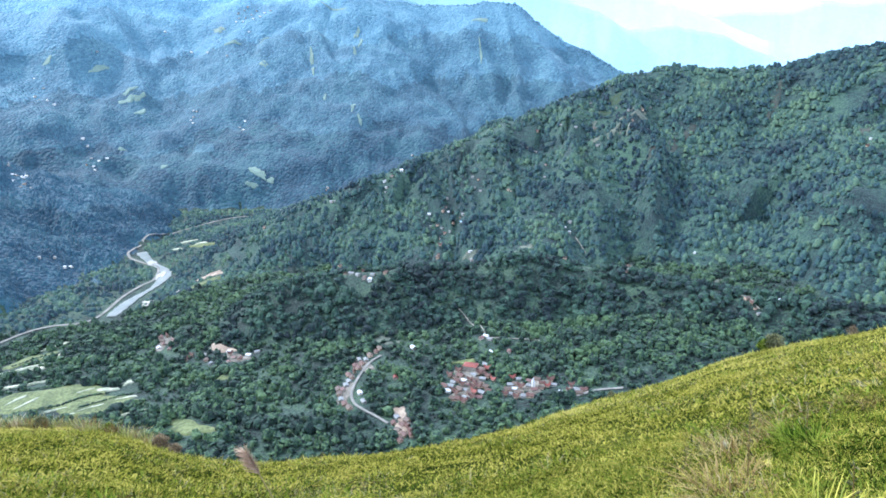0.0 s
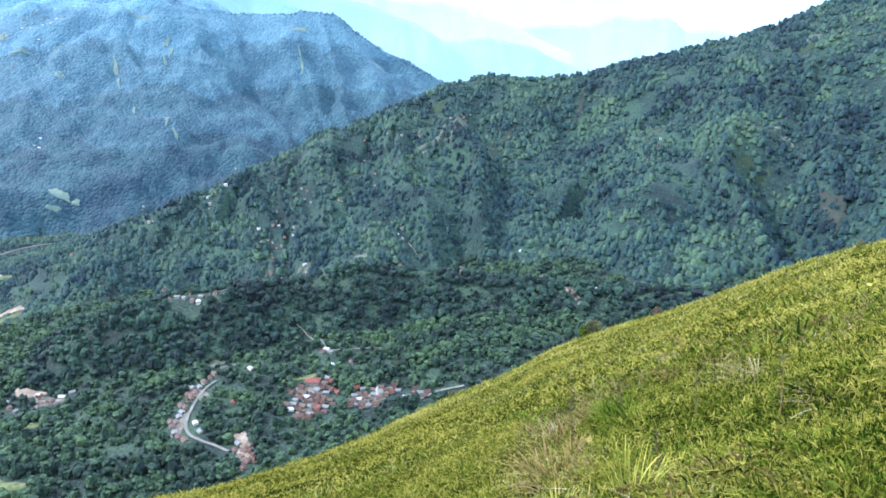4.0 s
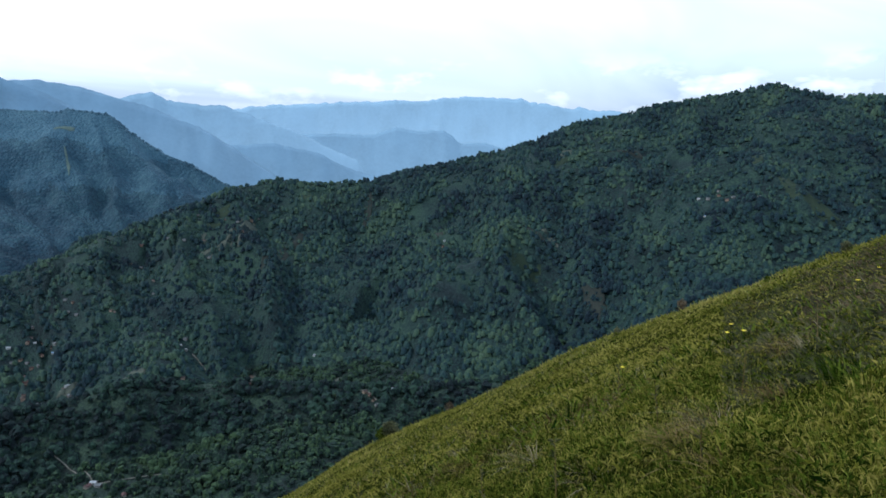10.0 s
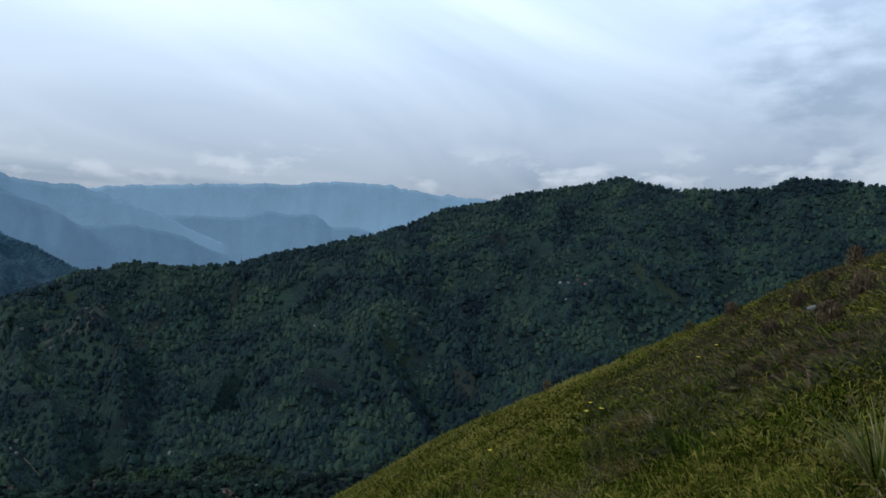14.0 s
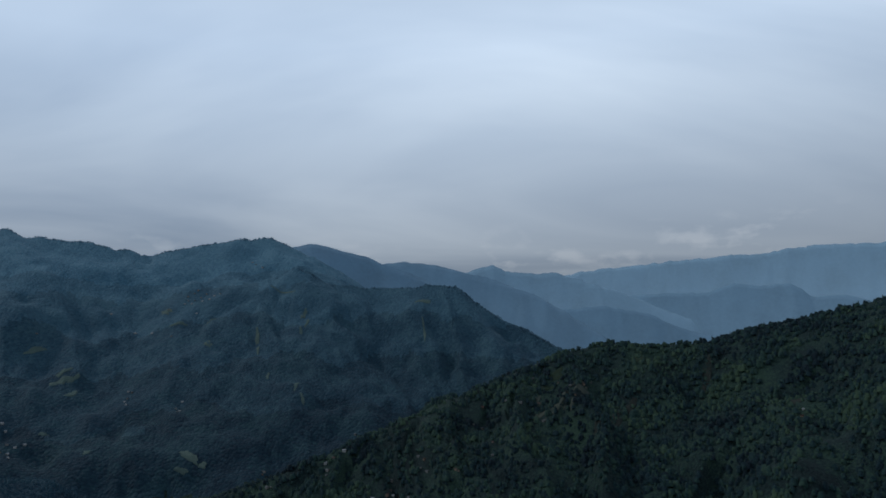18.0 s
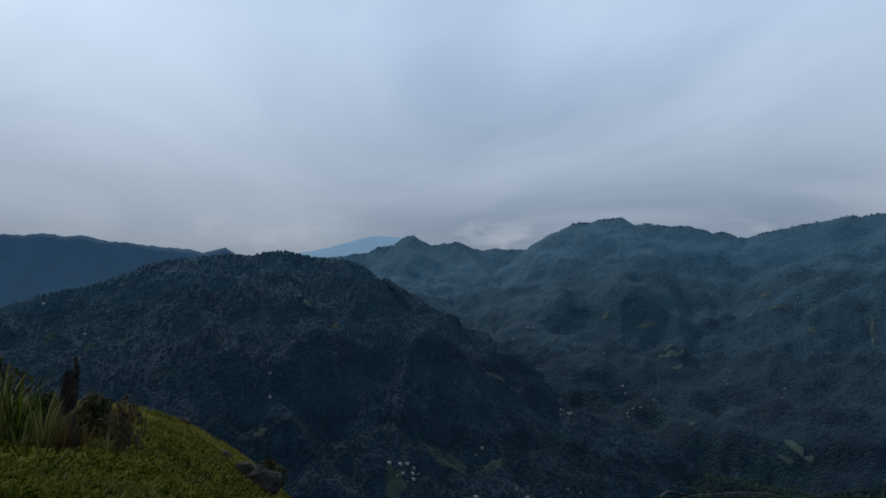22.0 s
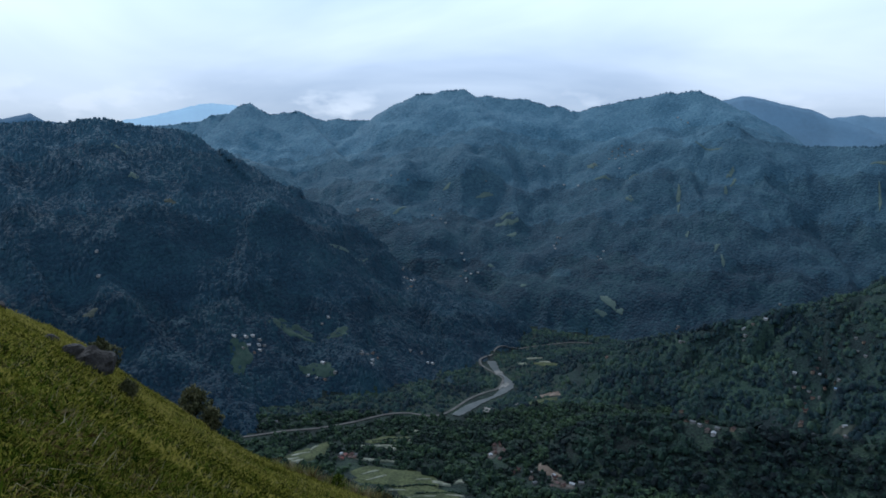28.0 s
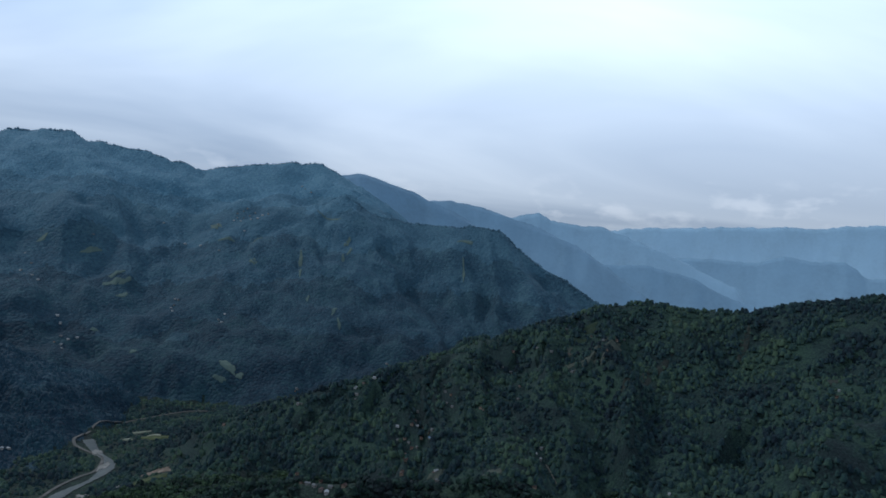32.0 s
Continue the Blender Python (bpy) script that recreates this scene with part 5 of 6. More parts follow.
def crest_tree(kind, seed):
    rng, nr = random.Random(seed), np.random.RandomState(seed)
    e = new("tree")
    if kind == "pine":
        h = 15.0
        tagged(e, "tall dark pine standing out on the ridge crest", "tree", group="crest trees")
        part("trunk", trunk_mesh(h * 0.95, 0.28, rng, 6, 0.1), M_BARK, e)
        n = 46
        z = h * (0.35 + 0.65 * np.sort(nr.rand(n)))
        rad = (1 - (z / h - 0.3) / 0.75) * 2.7
        s = 0.55 + 0.75 * nr.rand(n)
        flat = 0.55
    else:
        h = 11.0
        tagged(e, "round-crowned broadleaf tree standing out on the ridge crest", "tree", group="crest trees")
        part("trunk", trunk_mesh(h * 0.7, 0.32, rng, 7, 0.6), M_BARK, e)
        n = 60
        z = h * (0.42 + 0.55 * nr.rand(n))
        rad = np.sqrt(np.clip(1 - ((z / h - 0.68) / 0.34) ** 2, 0.05, 1)) * 4.2
        s = 0.7 + 0.9 * nr.rand(n)
        flat = 0.8
    th = nr.rand(n) * 2 * math.pi
    q = np.sqrt(nr.rand(n))
    c = np.stack([np.cos(th) * rad * q, np.sin(th) * rad * q, z], -1)
    co, tri = scatter_lobes(c, np.stack([s, s, s * flat], -1), seed + 3)
    me = mesh_from("crown", co, tri, [LEAF_TREE], smooth=False)
    part_of("crown", me, e)
    return e


TREE_KINDS = [crest_tree("pine", 1), crest_tree("pine", 2), crest_tree("broad", 3), crest_tree("broad", 4), crest_tree("pine", 5)]
_used = set()
tree_rng = random.Random(9)


def plant(kind, x, y, scale):
    m = pose(x, y, land(x, y), 0, 0, tree_rng.uniform(0, 360)) @ Matrix.Scale(scale, 4)
    if kind in _used:
        copy_thing(TREE_KINDS[kind], m)
    else:
        _used.add(kind)
        TREE_KINDS[kind].matrix_basis = m


def plant_crest(pts, step, lo, hi, pines):
    carry = 0.0
    for (x0, y0, _), (x1, y1, _) in zip(pts, pts[1:]):
        L = math.hypot(x1 - x0, y1 - y0)
        while carry < L:
            t = carry / L
            kind = tree_rng.choice([0, 1, 4]) if tree_rng.random() < pines else tree_rng.choice([2, 3])
            plant(kind, x0 + (x1 - x0) * t + tree_rng.uniform(-6, 6), y0 + (y1 - y0) * t + tree_rng.uniform(-6, 6), tree_rng.uniform(lo, hi))
            carry += step * tree_rng.uniform(0.35, 1.8)
        carry -= L


plant_crest(RIDGE_A[1:16], 11, 0.5, 0.95, 0.75)
plant_crest(RIDGE_A[15:24], 24, 0.45, 0.8, 0.3)
for _ in range(40):
    az, r = tree_rng.uniform(-28, 20), tree_rng.uniform(640, 960)
    x, y = (float(v) for v in polar(az, r))
    if not cleared(np.array([x]), np.array([y]))[0] and open_land(np.array([az]), np.array([r]))[0]:
        plant(tree_rng.choice([2, 3]), x, y, tree_rng.uniform(0.8, 1.1))


# ---- grass on the hilltop ----
GRASS = mat("hill_grass", [(0.0190, 0.0266, 0.0035), (0.0957, 0.1025, 0.0117), (0.1721, 0.1639, 0.0235), (0.2709, 0.2357, 0.0536)], 0.45, spec=0.0, span=0.42, island=0.62, fine=7, rough=0.6, transl=0.35)
GRASS_FAR = mat("rim_grass", [(0.0469, 0.0495, 0.0065), (0.1240, 0.1207, 0.0184), (0.1849, 0.1682, 0.0325), (0.2590, 0.2196, 0.0605)], 0.22, spec=0.0, span=0.4, island=0.35, fine=7, rough=0.6, transl=0.35)
WEED = mat("green_weeds", [(0.0075, 0.0177, 0.0022), (0.0486, 0.0721, 0.0065), (0.1047, 0.1272, 0.0174)], 0.5, spec=0.0, island=0.8, fine=6, rough=0.55, transl=0.3)
STRAW = mat("dry_straw", [(0.0829, 0.0622, 0.0259), (0.1555, 0.1244, 0.0622), (0.2592, 0.2229, 0.1400)], 0.8, spec=0.0, island=0.6, fine=5, rough=0.7, transl=0.25)
BRACKEN = mat("brown_bracken", [(0.0440, 0.0288, 0.0096), (0.0960, 0.0672, 0.0240), (0.1600, 0.1200, 0.0496)], 0.8, spec=0.0, island=0.6, fine=5, rough=0.8, transl=0.2)
REED = mat("reed_leaf", [(0.0520, 0.0650, 0.0130), (0.1170, 0.1235, 0.0292), (0.2210, 0.2080, 0.0845)], 1.2, spec=0.05, island=0.6, fine=5, rough=0.5, transl=0.35)
REED_YELLOW = mat("yellow_reed_leaf", [(0.1200, 0.1350, 0.0150), (0.2550, 0.2475, 0.0300), (0.3900, 0.3450, 0.0675)], 1.2, island=0.6, fine=5, rough=0.5, transl=0.35)
PLUME = mat("seed_plume", [(0.1116, 0.0675, 0.0410), (0.1581, 0.1013, 0.0630), (0.2139, 0.1462, 0.1008)], 2.0, island=0.4, rough=0.9, transl=0.3)
ROCK = mat("dark_weathered_rock", [(0.010, 0.009, 0.008), (0.022, 0.020, 0.018), (0.06, 0.055, 0.048)], 1.5, bump=0.8, bump_scale=5)
STONE = mat("pale_stone", [(0.0900, 0.0875, 0.0825), (0.1350, 0.1325, 0.1250), (0.1900, 0.1850, 0.1750)], 3.0, bump=0.6, bump_scale=9)
CHAR = mat("charred_wood", [(0.006, 0.006, 0.006), (0.014, 0.013, 0.011), (0.032, 0.028, 0.024)], 3.0, bump=0.9, bump_scale=8)
FLOWER = mat("yellow_petal", [(0.6, 0.45, 0.03), (0.75, 0.6, 0.05), (0.85, 0.7, 0.1)], 5.0, transl=0.3)

DULL = mat("dull_shrub_leaf", [(0.0234, 0.0273, 0.0109), (0.0546, 0.0585, 0.0234), (0.1092, 0.1014, 0.0468)], 1.0, island=0.5, transl=0.25)
RUSSET = mat("russet_shrub_leaf", [(0.035, 0.026, 0.016), (0.075, 0.055, 0.032), (0.14, 0.10, 0.055)], 1.0, island=0.5, transl=0.25)


def blades(x, y, z, h, w, lean, rng, bent=True):
    """Leaf strips: two base points, two at mid height and a tip; arrays of vertices and triangles."""
    n = len(x)
    th, la = rng.rand(n) * 2 * math.pi, rng.rand(n) * 2 * math.pi
    sx, sy = np.cos(th) * w / 2, np.sin(th) * w / 2
    lx, ly = np.cos(la) * lean * h, np.sin(la) * lean * h
    if bent == "kite":      # a broad short leaf, widest at mid length
        mx, my, mz = x + lx * 0.45, y + ly * 0.45, z + h * 0.5 * (1 - 0.15 * lean)
        co = np.stack([np.stack([x, y, z - 0.01], -1), np.stack([mx + sx, my + sy, mz], -1), np.stack([x + lx, y + ly, z + h * (1 - 0.45 * lean)], -1), np.stack([mx - sx, my - sy, mz], -1)], 1)
        t = np.array([(0, 1, 2), (0, 2, 3)])
        return co.reshape(-1, 3), (t[None] + 4 * np.arange(n)[:, None, None]).reshape(-1, 3)
    if not bent:
        co = np.stack([np.stack([x - sx, y - sy, z - 0.03], -1), np.stack([x + sx, y + sy, z - 0.03], -1), np.stack([x + lx, y + ly, z + h * (1 - 0.3 * lean)], -1)], 1)
        return co.reshape(-1, 3), np.arange(3 * n).reshape(n, 3)
    m = 0.55
    co = np.stack([np.stack([x - sx, y - sy, z - 0.03], -1), np.stack([x + sx, y + sy, z - 0.03], -1),
                   np.stack([x - sx * 0.9 + lx * 0.3, y - sy * 0.9 + ly * 0.3, z + h * m], -1), np.stack([x + sx * 0.9 + lx * 0.3, y + sy * 0.9 + ly * 0.3, z + h * m], -1),
                   np.stack([x + lx, y + ly, z + h * (1 - 0.55 * lean)], -1)], 1)
    t = np.array([(0, 1, 3), (0, 3, 2), (2, 3, 4)])
    return co.reshape(-1, 3), (t[None] + 5 * np.arange(n)[:, None, None]).reshape(-1, 3)


def sward(name, label, r0, r1, n, h, w, lean, material, seed, bent, patchy=0.0, az0=-83, az1=83, soften=1.0, layer=0.0):
    """Leaves strewn over the hilltop; layer is the depth of the low leafy cover that they fill."""
    rng = np.random.RandomState(seed)
    az = rng.uniform(az0, az1, n)
    r = r0 + (r1 - r0) * rng.rand(n) ** soften
    az = (az + 180) % 360 - 180
    x, y = polar(az, r)
    keep = r < np.interp(az, RIM_AZ, RIM_R) + 5
    if patchy:
        keep &= fbm(x, y, 2.6, 3, 4) > patchy
    x, y, r = x[keep], y[keep], r[keep]
    n = len(x)
    tuft = np.clip(0.55 + 0.9 * fbm(x, y, 0.9, 3, 1), 0.15, 1.4)
    hh = h * (0.55 + 0.8 * rng.rand(n)) * (0.6 + 0.5 * tuft)
    ww = w * (0.6 + 0.8 * rng.rand(n))
    z = hilltop(x, y) + layer * tuft * rng.rand(n) ** 0.7
    co, tri = blades(x, y, z, hh, ww, lean * (0.3 + 1.1 * rng.rand(n)), rng, bent)
    return tagged(new(name, mesh_from(name, co, tri, [material], smooth=False)), label, "grass", kind="stuff")


sward("grass", "yellow-green leafy wild grass on the hilltop", 1.8, 6.5, 95000, 0.058, 0.0066, 1.0, GRASS, 41, "kite", soften=0.8, layer=0.20)
sward("grass", "slender yellow-green grass blades on the hilltop", 1.8, 6.5, 52000, 0.17, 0.0050, 1.1, GRASS, 57, True, soften=0.8, layer=0.12)
sward("grass", "yellow-green leafy wild grass on the hilltop", 5.5, 14, 90000, 0.085, 0.0115, 1.0, GRASS, 50, "kite", soften=0.8, layer=0.20)
sward("grass", "slender yellow-green grass blades on the hilltop", 5.5, 14, 48000, 0.20, 0.0085, 1.1, GRASS, 58, True, soften=0.8, layer=0.12)
sward("grass", "yellow-green leafy wild grass on the hilltop", 0.4, 2.4, 14000, 0.09, 0.016, 1.4, GRASS, 48, "kite", az0=-180, az1=180, layer=0.16)
sward("grass", "yellow-green leafy wild grass on the hilltop", 8, 38, 14000, 0.26, 0.10, 1.2, GRASS, 49, "kite", az0=82, az1=278, layer=0.2)
sward("grass", "yellow-green leafy wild grass on the hilltop", 2.0, 8.5, 36000, 0.08, 0.026, 1.0, GRASS, 55, "kite", az0=82, az1=278, layer=0.2)
sward("weeds", "upright pointed green leaves among the grass", 2.0, 11, 26000, 0.15, 0.012, 0.8, WEED, 51, True, layer=0.12, soften=0.9)
sward("grass", "yellow-green leafy wild grass on the hilltop", 12, 32, 120000, 0.14, 0.032, 1.0, GRASS, 42, "kite", soften=0.75, layer=0.22)
sward("grass", "yellow-green grass along the rim of the hilltop", 28, 68, 160000, 0.18, 0.066, 1.0, GRASS_FAR, 43, False, soften=0.8, layer=0.22)
sward("weeds", "slender green blades among the yellow grass", 2.0, 15, 34000, 0.16, 0.0075, 1.1, WEED, 59, True, 0.0, soften=0.8, layer=0.14)
sward("weeds", "low green leafy weeds among the grass", 1.8, 14, 90000, 0.075, 0.012, 1.0, WEED, 44, "kite", 0.0, soften=0.8, layer=0.24)
sward("weeds", "low green leafy weeds among the grass", 10, 42, 80000, 0.17, 0.045, 1.2, WEED, 45, False, 0.06, layer=0.28)
sward("dry_grass", "dry straw-coloured stalks among the grass", 9, 42, 26000, 0.24, 0.02, 1.2, STRAW, 56, False, 0.04, layer=0.22)
sward("dry_grass", "dry straw-coloured stalks among the grass", 1.5, 16, 34000, 0.24, 0.0065, 1.2, STRAW, 46, True, 0.10)
sward("dry_grass", "dry brown bracken patches among the grass", 2.5, 12, 34000, 0.09, 0.014, 1.2, BRACKEN, 47, "kite", 0.16, layer=0.26)
sward("dry_grass", "dry brown bracken patches among the grass", 11, 40, 26000, 0.16, 0.03, 1.2, BRACKEN, 52, False, 0.22, layer=0.24)

sward("undergrowth", "russet and brown undergrowth on the upper grass slope", 9, 28, 22000, 0.13, 0.022, 1.1, RUSSET, 53, "kite", 0.10, az0=-77, az1=-60, layer=0.26)
sward("undergrowth", "dull green undergrowth on the upper grass slope", 8, 28, 26000, 0.12, 0.022, 1.1, DULL, 54, "kite", 0.0, az0=-78, az1=-55, layer=0.26)


def tuft_mesh(name, n, h, w, spread, lean, material, seed, seg=6, rise=1.0):
    """Arching leaves from one root."""
    rng = np.random.RandomState(seed)
    co, tri = [], []
    for i in range(n):
        a, L = rng.rand() * 2 * math.pi, h * (0.6 + 0.5 * rng.rand())
        bx, by = np.cos(a) * spread * rng.rand(), np.sin(a) * spread * rng.rand()
        out = lean * (0.35 + 0.9 * rng.rand())
        ww = w * (0.7 + 0.6 * rng.rand())
        k0 = len(co)
        sx, sy = -np.sin(a), np.cos(a)
        for k in range(seg + 1):
            t = k / seg
            reach = out * L * t ** 1.6
            zz = L * rise * (t - 0.55 * out * t ** 2.4) - 0.05
            wk = ww / 2 * (1 - t) ** 0.6
            co += [(bx + np.cos(a) * reach - sx * wk, by + np.sin(a) * reach - sy * wk, zz), (bx + np.cos(a) * reach + sx * wk, by + np.sin(a) * reach + sy * wk, zz + 0.15 * wk)]
        for k in range(seg):
            p = k0 + 2 * k
            tri += [(p, p + 1, p + 3), (p, p + 3, p + 2)]
    return mesh_from(name, np.array(co), np.array(tri), [material], smooth=False)


def stand(name, label, category, me, x, y, rot=0, scale=1.0, part_name="leaves", group=""):
    e = tagged(new(name), label, category, group)
    e.matrix_basis = pose(x, y, float(hilltop(np.array([x]), np.array([y]))[0]), 0, 0, rot) @ Matrix.Scale(scale, 4)
    part_of(part_name, me, e)
    return e


# yellow-green reed tuft and the large arching clump
stand("reed_tuft", "yellow-green upright tuft of broad grass leaves", "grass tuft", tuft_mesh("leaves", 60, 0.52, 0.011, 0.22, 0.5, REED_YELLOW, 61), 2.72, 4.55)
for i, (x, y) in enumerate([(2.3, 5.1), (2.3, 4.5), (7.2, 8.2)]):
    stand("reed_tuft", "small yellow-green tuft of upright grass leaves", "grass tuft", tuft_mesh("leaves", 26, 0.38, 0.012, 0.10, 0.45, REED_YELLOW, 67 + i), x, y)
stand("reed_tuft", "small bright green tuft of upright leaves on the slope", "grass tuft", tuft_mesh("leaves", 14, 0.55, 0.03, 0.08, 0.25, WEED, 62), 7.81, 8.3)
clump = stand("reed_clump", "large clump of arching pale-edged reed leaves", "reeds", tuft_mesh("leaves", 44, 0.86, 0.022, 0.14, 0.9, REED, 63), 4.92, 1.42, 0, 0.9)
part_of("leaves", tuft_mesh("leaves", 22, 0.62, 0.022, 0.1, 0.35, WEED, 64), clump, "dark green upright leaves")
part_of("leaves", tuft_mesh("leaves", 34, 0.84, 0.010, 0.2, 1.1, STRAW, 65), clump, "dry pale arching leaves")
stand("reed_tuft", "dark green tall pointed leaves in the grass", "grass tuft", tuft_mesh("leaves", 5, 0.62, 0.04, 0.05, 0.25, WEED, 66), -5.37, 2.89)

# seed plumes
def plume(x, y, h, seed, label="beige feathery seed plume on a thin stalk", rot=None, head=0.72, reach=0.28, fluff=1.0):
    rng = np.random.RandomState(seed)
    e = tagged(new("seed_plume"), label, "seed head")
    e.matrix_basis = pose(x, y, float(hilltop(np.array([x]), np.array([y]))[0]), 0, 0, rng.rand() * 360 if rot is None else rot)
    bm = bmesh.new()
    prev = None
    for k in range(9):
        t = k / 8
        c = Vector((reach * h * t ** 2.2, 0, h * t * (1 - 0.12 * t)))
        ring = [bm.verts.new(c + Vector((math.cos(q), math.sin(q), 0)) * (0.007 * (1 - 0.6 * t))) for q in (0, 2.1, 4.2)]
        if prev:
            for i in range(3):
                bm.faces.new((prev[i], prev[(i + 1) % 3], ring[(i + 1) % 3], ring[i]))
        prev = ring
    part("stalk", bm, STRAW, e)
    n = 260
    t = head + (1 - head) * rng.rand(n)
    cx, cz = reach * h * t ** 2.2, h * t * (1 - 0.12 * t)
    th = rng.rand(n) * 2 * math.pi
    L = fluff * (0.10 * h * (1.15 - t) * 2.4 + 0.02)
    dx, dy, dz = np.cos(th) * L * 0.6 + L * 0.4, np.sin(th) * L * 0.6, L * 0.5
    w = 0.004
    co = np.stack([np.stack([cx, 0 * cx - w, cz], -1), np.stack([cx, 0 * cx + w, cz], -1), np.stack([cx + dx, dy, cz + dz], -1)], 1).reshape(-1, 3)
    part_of("plume", mesh_from("plume", co, np.arange(3 * n).reshape(n, 3), [PLUME], smooth=False), e)


plume(-0.43, 2.5, 2.02, 71, "beige feathery grass plume on a curved stalk", 185, 0.94, 0.14, 0.5)


def weed_stalk(x, y, h, seed):
    """A thin upright stem with small leaves along it."""
    rng, nr = random.Random(seed), np.random.RandomState(seed)
    e = tagged(new("weed_stalk"), "thin dark upright weed stalk above the grass", "weed", group="weed stalks")
    e.matrix_basis = pose(x, y, float(hilltop(np.array([x]), np.array([y]))[0]), rng.uniform(-6, 6), rng.uniform(-6, 6), rng.uniform(0, 360))
    bm = bmesh.new()
    bmesh.ops.create_cone(bm, cap_ends=True, segments=6, radius1=0.009, radius2=0.003, depth=h + 0.1, matrix=Matrix.Translation((0, 0, h / 2 - 0.05)))
    part("stem", bm, BRACKEN, e)
    n = int(30 * h)
    z = nr.uniform(0.25, 1.0, n) * h
    co, tri = blades(np.zeros(n), np.zeros(n), z, np.full(n, 0.06), np.full(n, 0.014), 0.5 + nr.rand(n), nr, "kite")
    part_of("leaves", mesh_from("leaves", co, tri, [DULL], smooth=False), e)


plume(7.8, 2.75, 0.36, 72, head=0.35)
plume(7.68, 1.85, 0.36, 73, head=0.35)

# dry and leafy patches
BROWN = tuft_mesh("fronds", 190, 0.26, 0.010, 0.46, 1.5, BRACKEN, 91, seg=4, rise=0.75)
BROWN_SMALL = tuft_mesh("fronds", 130, 0.22, 0.009, 0.32, 1.5, BRACKEN, 92, seg=4, rise=0.75)
PALE = tuft_mesh("blade_tuft", 120, 0.34, 0.009, 0.34, 1.5, STRAW, 93, seg=6, rise=0.8)
LEAFY = tuft_mesh("leaves", 190, 0.28, 0.022, 0.38, 1.0, WEED, 94, seg=4)
for i, (x, y) in enumerate([(4.72, 9.04), (6.51, 9.24), (5.62, 4.17), (7.53, 5.79), (15.5, 12.3), (8.2, 8.05), (2.94, 2.86), (9.03, 11.7), (14.2, 5.6), (24.6, 9.5), (6.9, 4.06), (15.2, 3.9), (17.9, 9.7), (6.35, 4.7),
                            (3.8, 8.05), (2.94, 5.6), (2.71, 5.9), (5.2, 9.58), (6.56, 9.81), (3.39, 6.58), (2.88, 6.38), (7.12, 9.4), (5.72, 4.04), (4.83, 3.21), (3.8, 2.02), (4.7, 2.5), (9.46, 5.4), (12.1, 7.7), (20.5, 12.9), (11.0, 15.2), (27.5, 12.1), (19.4, 7.2), (10.8, 4.0)]):
    stand("dry_bracken", "clump of brown withered bracken in the grass", "bracken", BROWN if i % 2 == 0 else BROWN_SMALL, x, y, i * 47, 0.85 + 0.22 * (i % 3) + (0.4 if math.hypot(x, y) > 12 else 0), "fronds", "bracken clumps")
for i, (x, y) in enumerate([(6.31, 7.63), (5.9, 6.9), (7.42, 10.79), (4.26, 9.16), (8.16, 11.7), (6.28, 4.45), (5.1, 5.0), (9.3, 5.2)]):
    stand("dry_grass_clump", "clump of pale bent dry grass stalks", "dry grass", PALE, x, y, i * 61, 0.9 + 0.2 * (i % 2), "blade_tuft", "dry grass clumps")
for i, (x, y) in enumerate([(4.86, 8.74), (4.68, 7.9), (4.81, 12.2), (9.75, 4.41), (9.65, 5.07), (6.9, 3.42), (11.4, 6.0), (13.2, 10.1)]):
    stand("leafy_weed", "low bushy green weed with broad leaves", "weed", LEAFY, x, y, i * 53, 0.9 + 0.25 * (i % 2), "leaves", "leafy weeds")


def rim_point(az, back=0.0):
    r = float(np.interp(az, RIM_AZ, RIM_R)) - back
    return tuple(float(v) for v in polar(az, r))


# shrubs on the rim
def shrub(x, y, size, seed, label, leaf=None, tall=1.0, sparse=1.0):
    rng, nr = random.Random(seed), np.random.RandomState(seed)
    e = tagged(new("shrub"), label, "shrub")
    e.matrix_basis = pose(x, y, float(hilltop(np.array([x]), np.array([y]))[0]), 0, 0, rng.uniform(0, 360))
    part("stem", trunk_mesh(size * 0.8 * tall, size * 0.035, rng, 7, 0.5), M_BARK, e)
    n = int(900 * sparse)
    th, q = nr.rand(n) * 2 * math.pi, nr.rand(n) ** 0.5
    zz = nr.rand(n)
    rad = size * 0.62 * np.sqrt(np.clip(1 - (zz - 0.5) ** 2 * 2.6, 0.1, 1)) * (0.75 + 0.5 * fbm(np.cos(th) * 2 + seed, zz * 4, 1.0, 2))
    x1, y1, z1 = np.cos(th) * rad * q, np.sin(th) * rad * q, size * tall * (0.15 + 0.95 * zz) * (1 - 0.25 * q)
    co, tri = blades(x1, y1, z1, size * 0.13 * (0.6 + 0.8 * nr.rand(n)), np.full(n, size * 0.055), 1.1 * nr.rand(n) + 0.3, nr, True)
    part_of("crown", mesh_from("crown", co, tri, [leaf or WEED], smooth=False), e)
    return e


shrub(*rim_point(-27.7, 1), 1.35, 101, "leafy olive-green shrub on the rim of the grass slope", DULL, 0.9, 0.6)
shrub(*rim_point(-27.1, 1), 1.0, 102, "small green shrub on the rim of the grass slope")
shrub(*rim_point(49.6, 0), 2.6, 103, "dark bushy shrub on the rim of the grass slope", DULL)
shrub(*rim_point(48.3, 0.5), 2.0, 104, "dull brown-green shrub on the rim of the grass slope", DULL)
shrub(*rim_point(25.6, 1), 1.0, 105, "russet-leaved shrub at the edge of the grass knoll", RUSSET)
shrub(*rim_point(24.6, 1), 0.75, 106, "russet-leaved shrub at the edge of the grass knoll", RUSSET)
TALL = [tuft_mesh("leaves", 50, 1.25, 0.045, 0.3, 0.55, m, 95 + k) for k, m in enumerate((BRACKEN, REED, STRAW))]
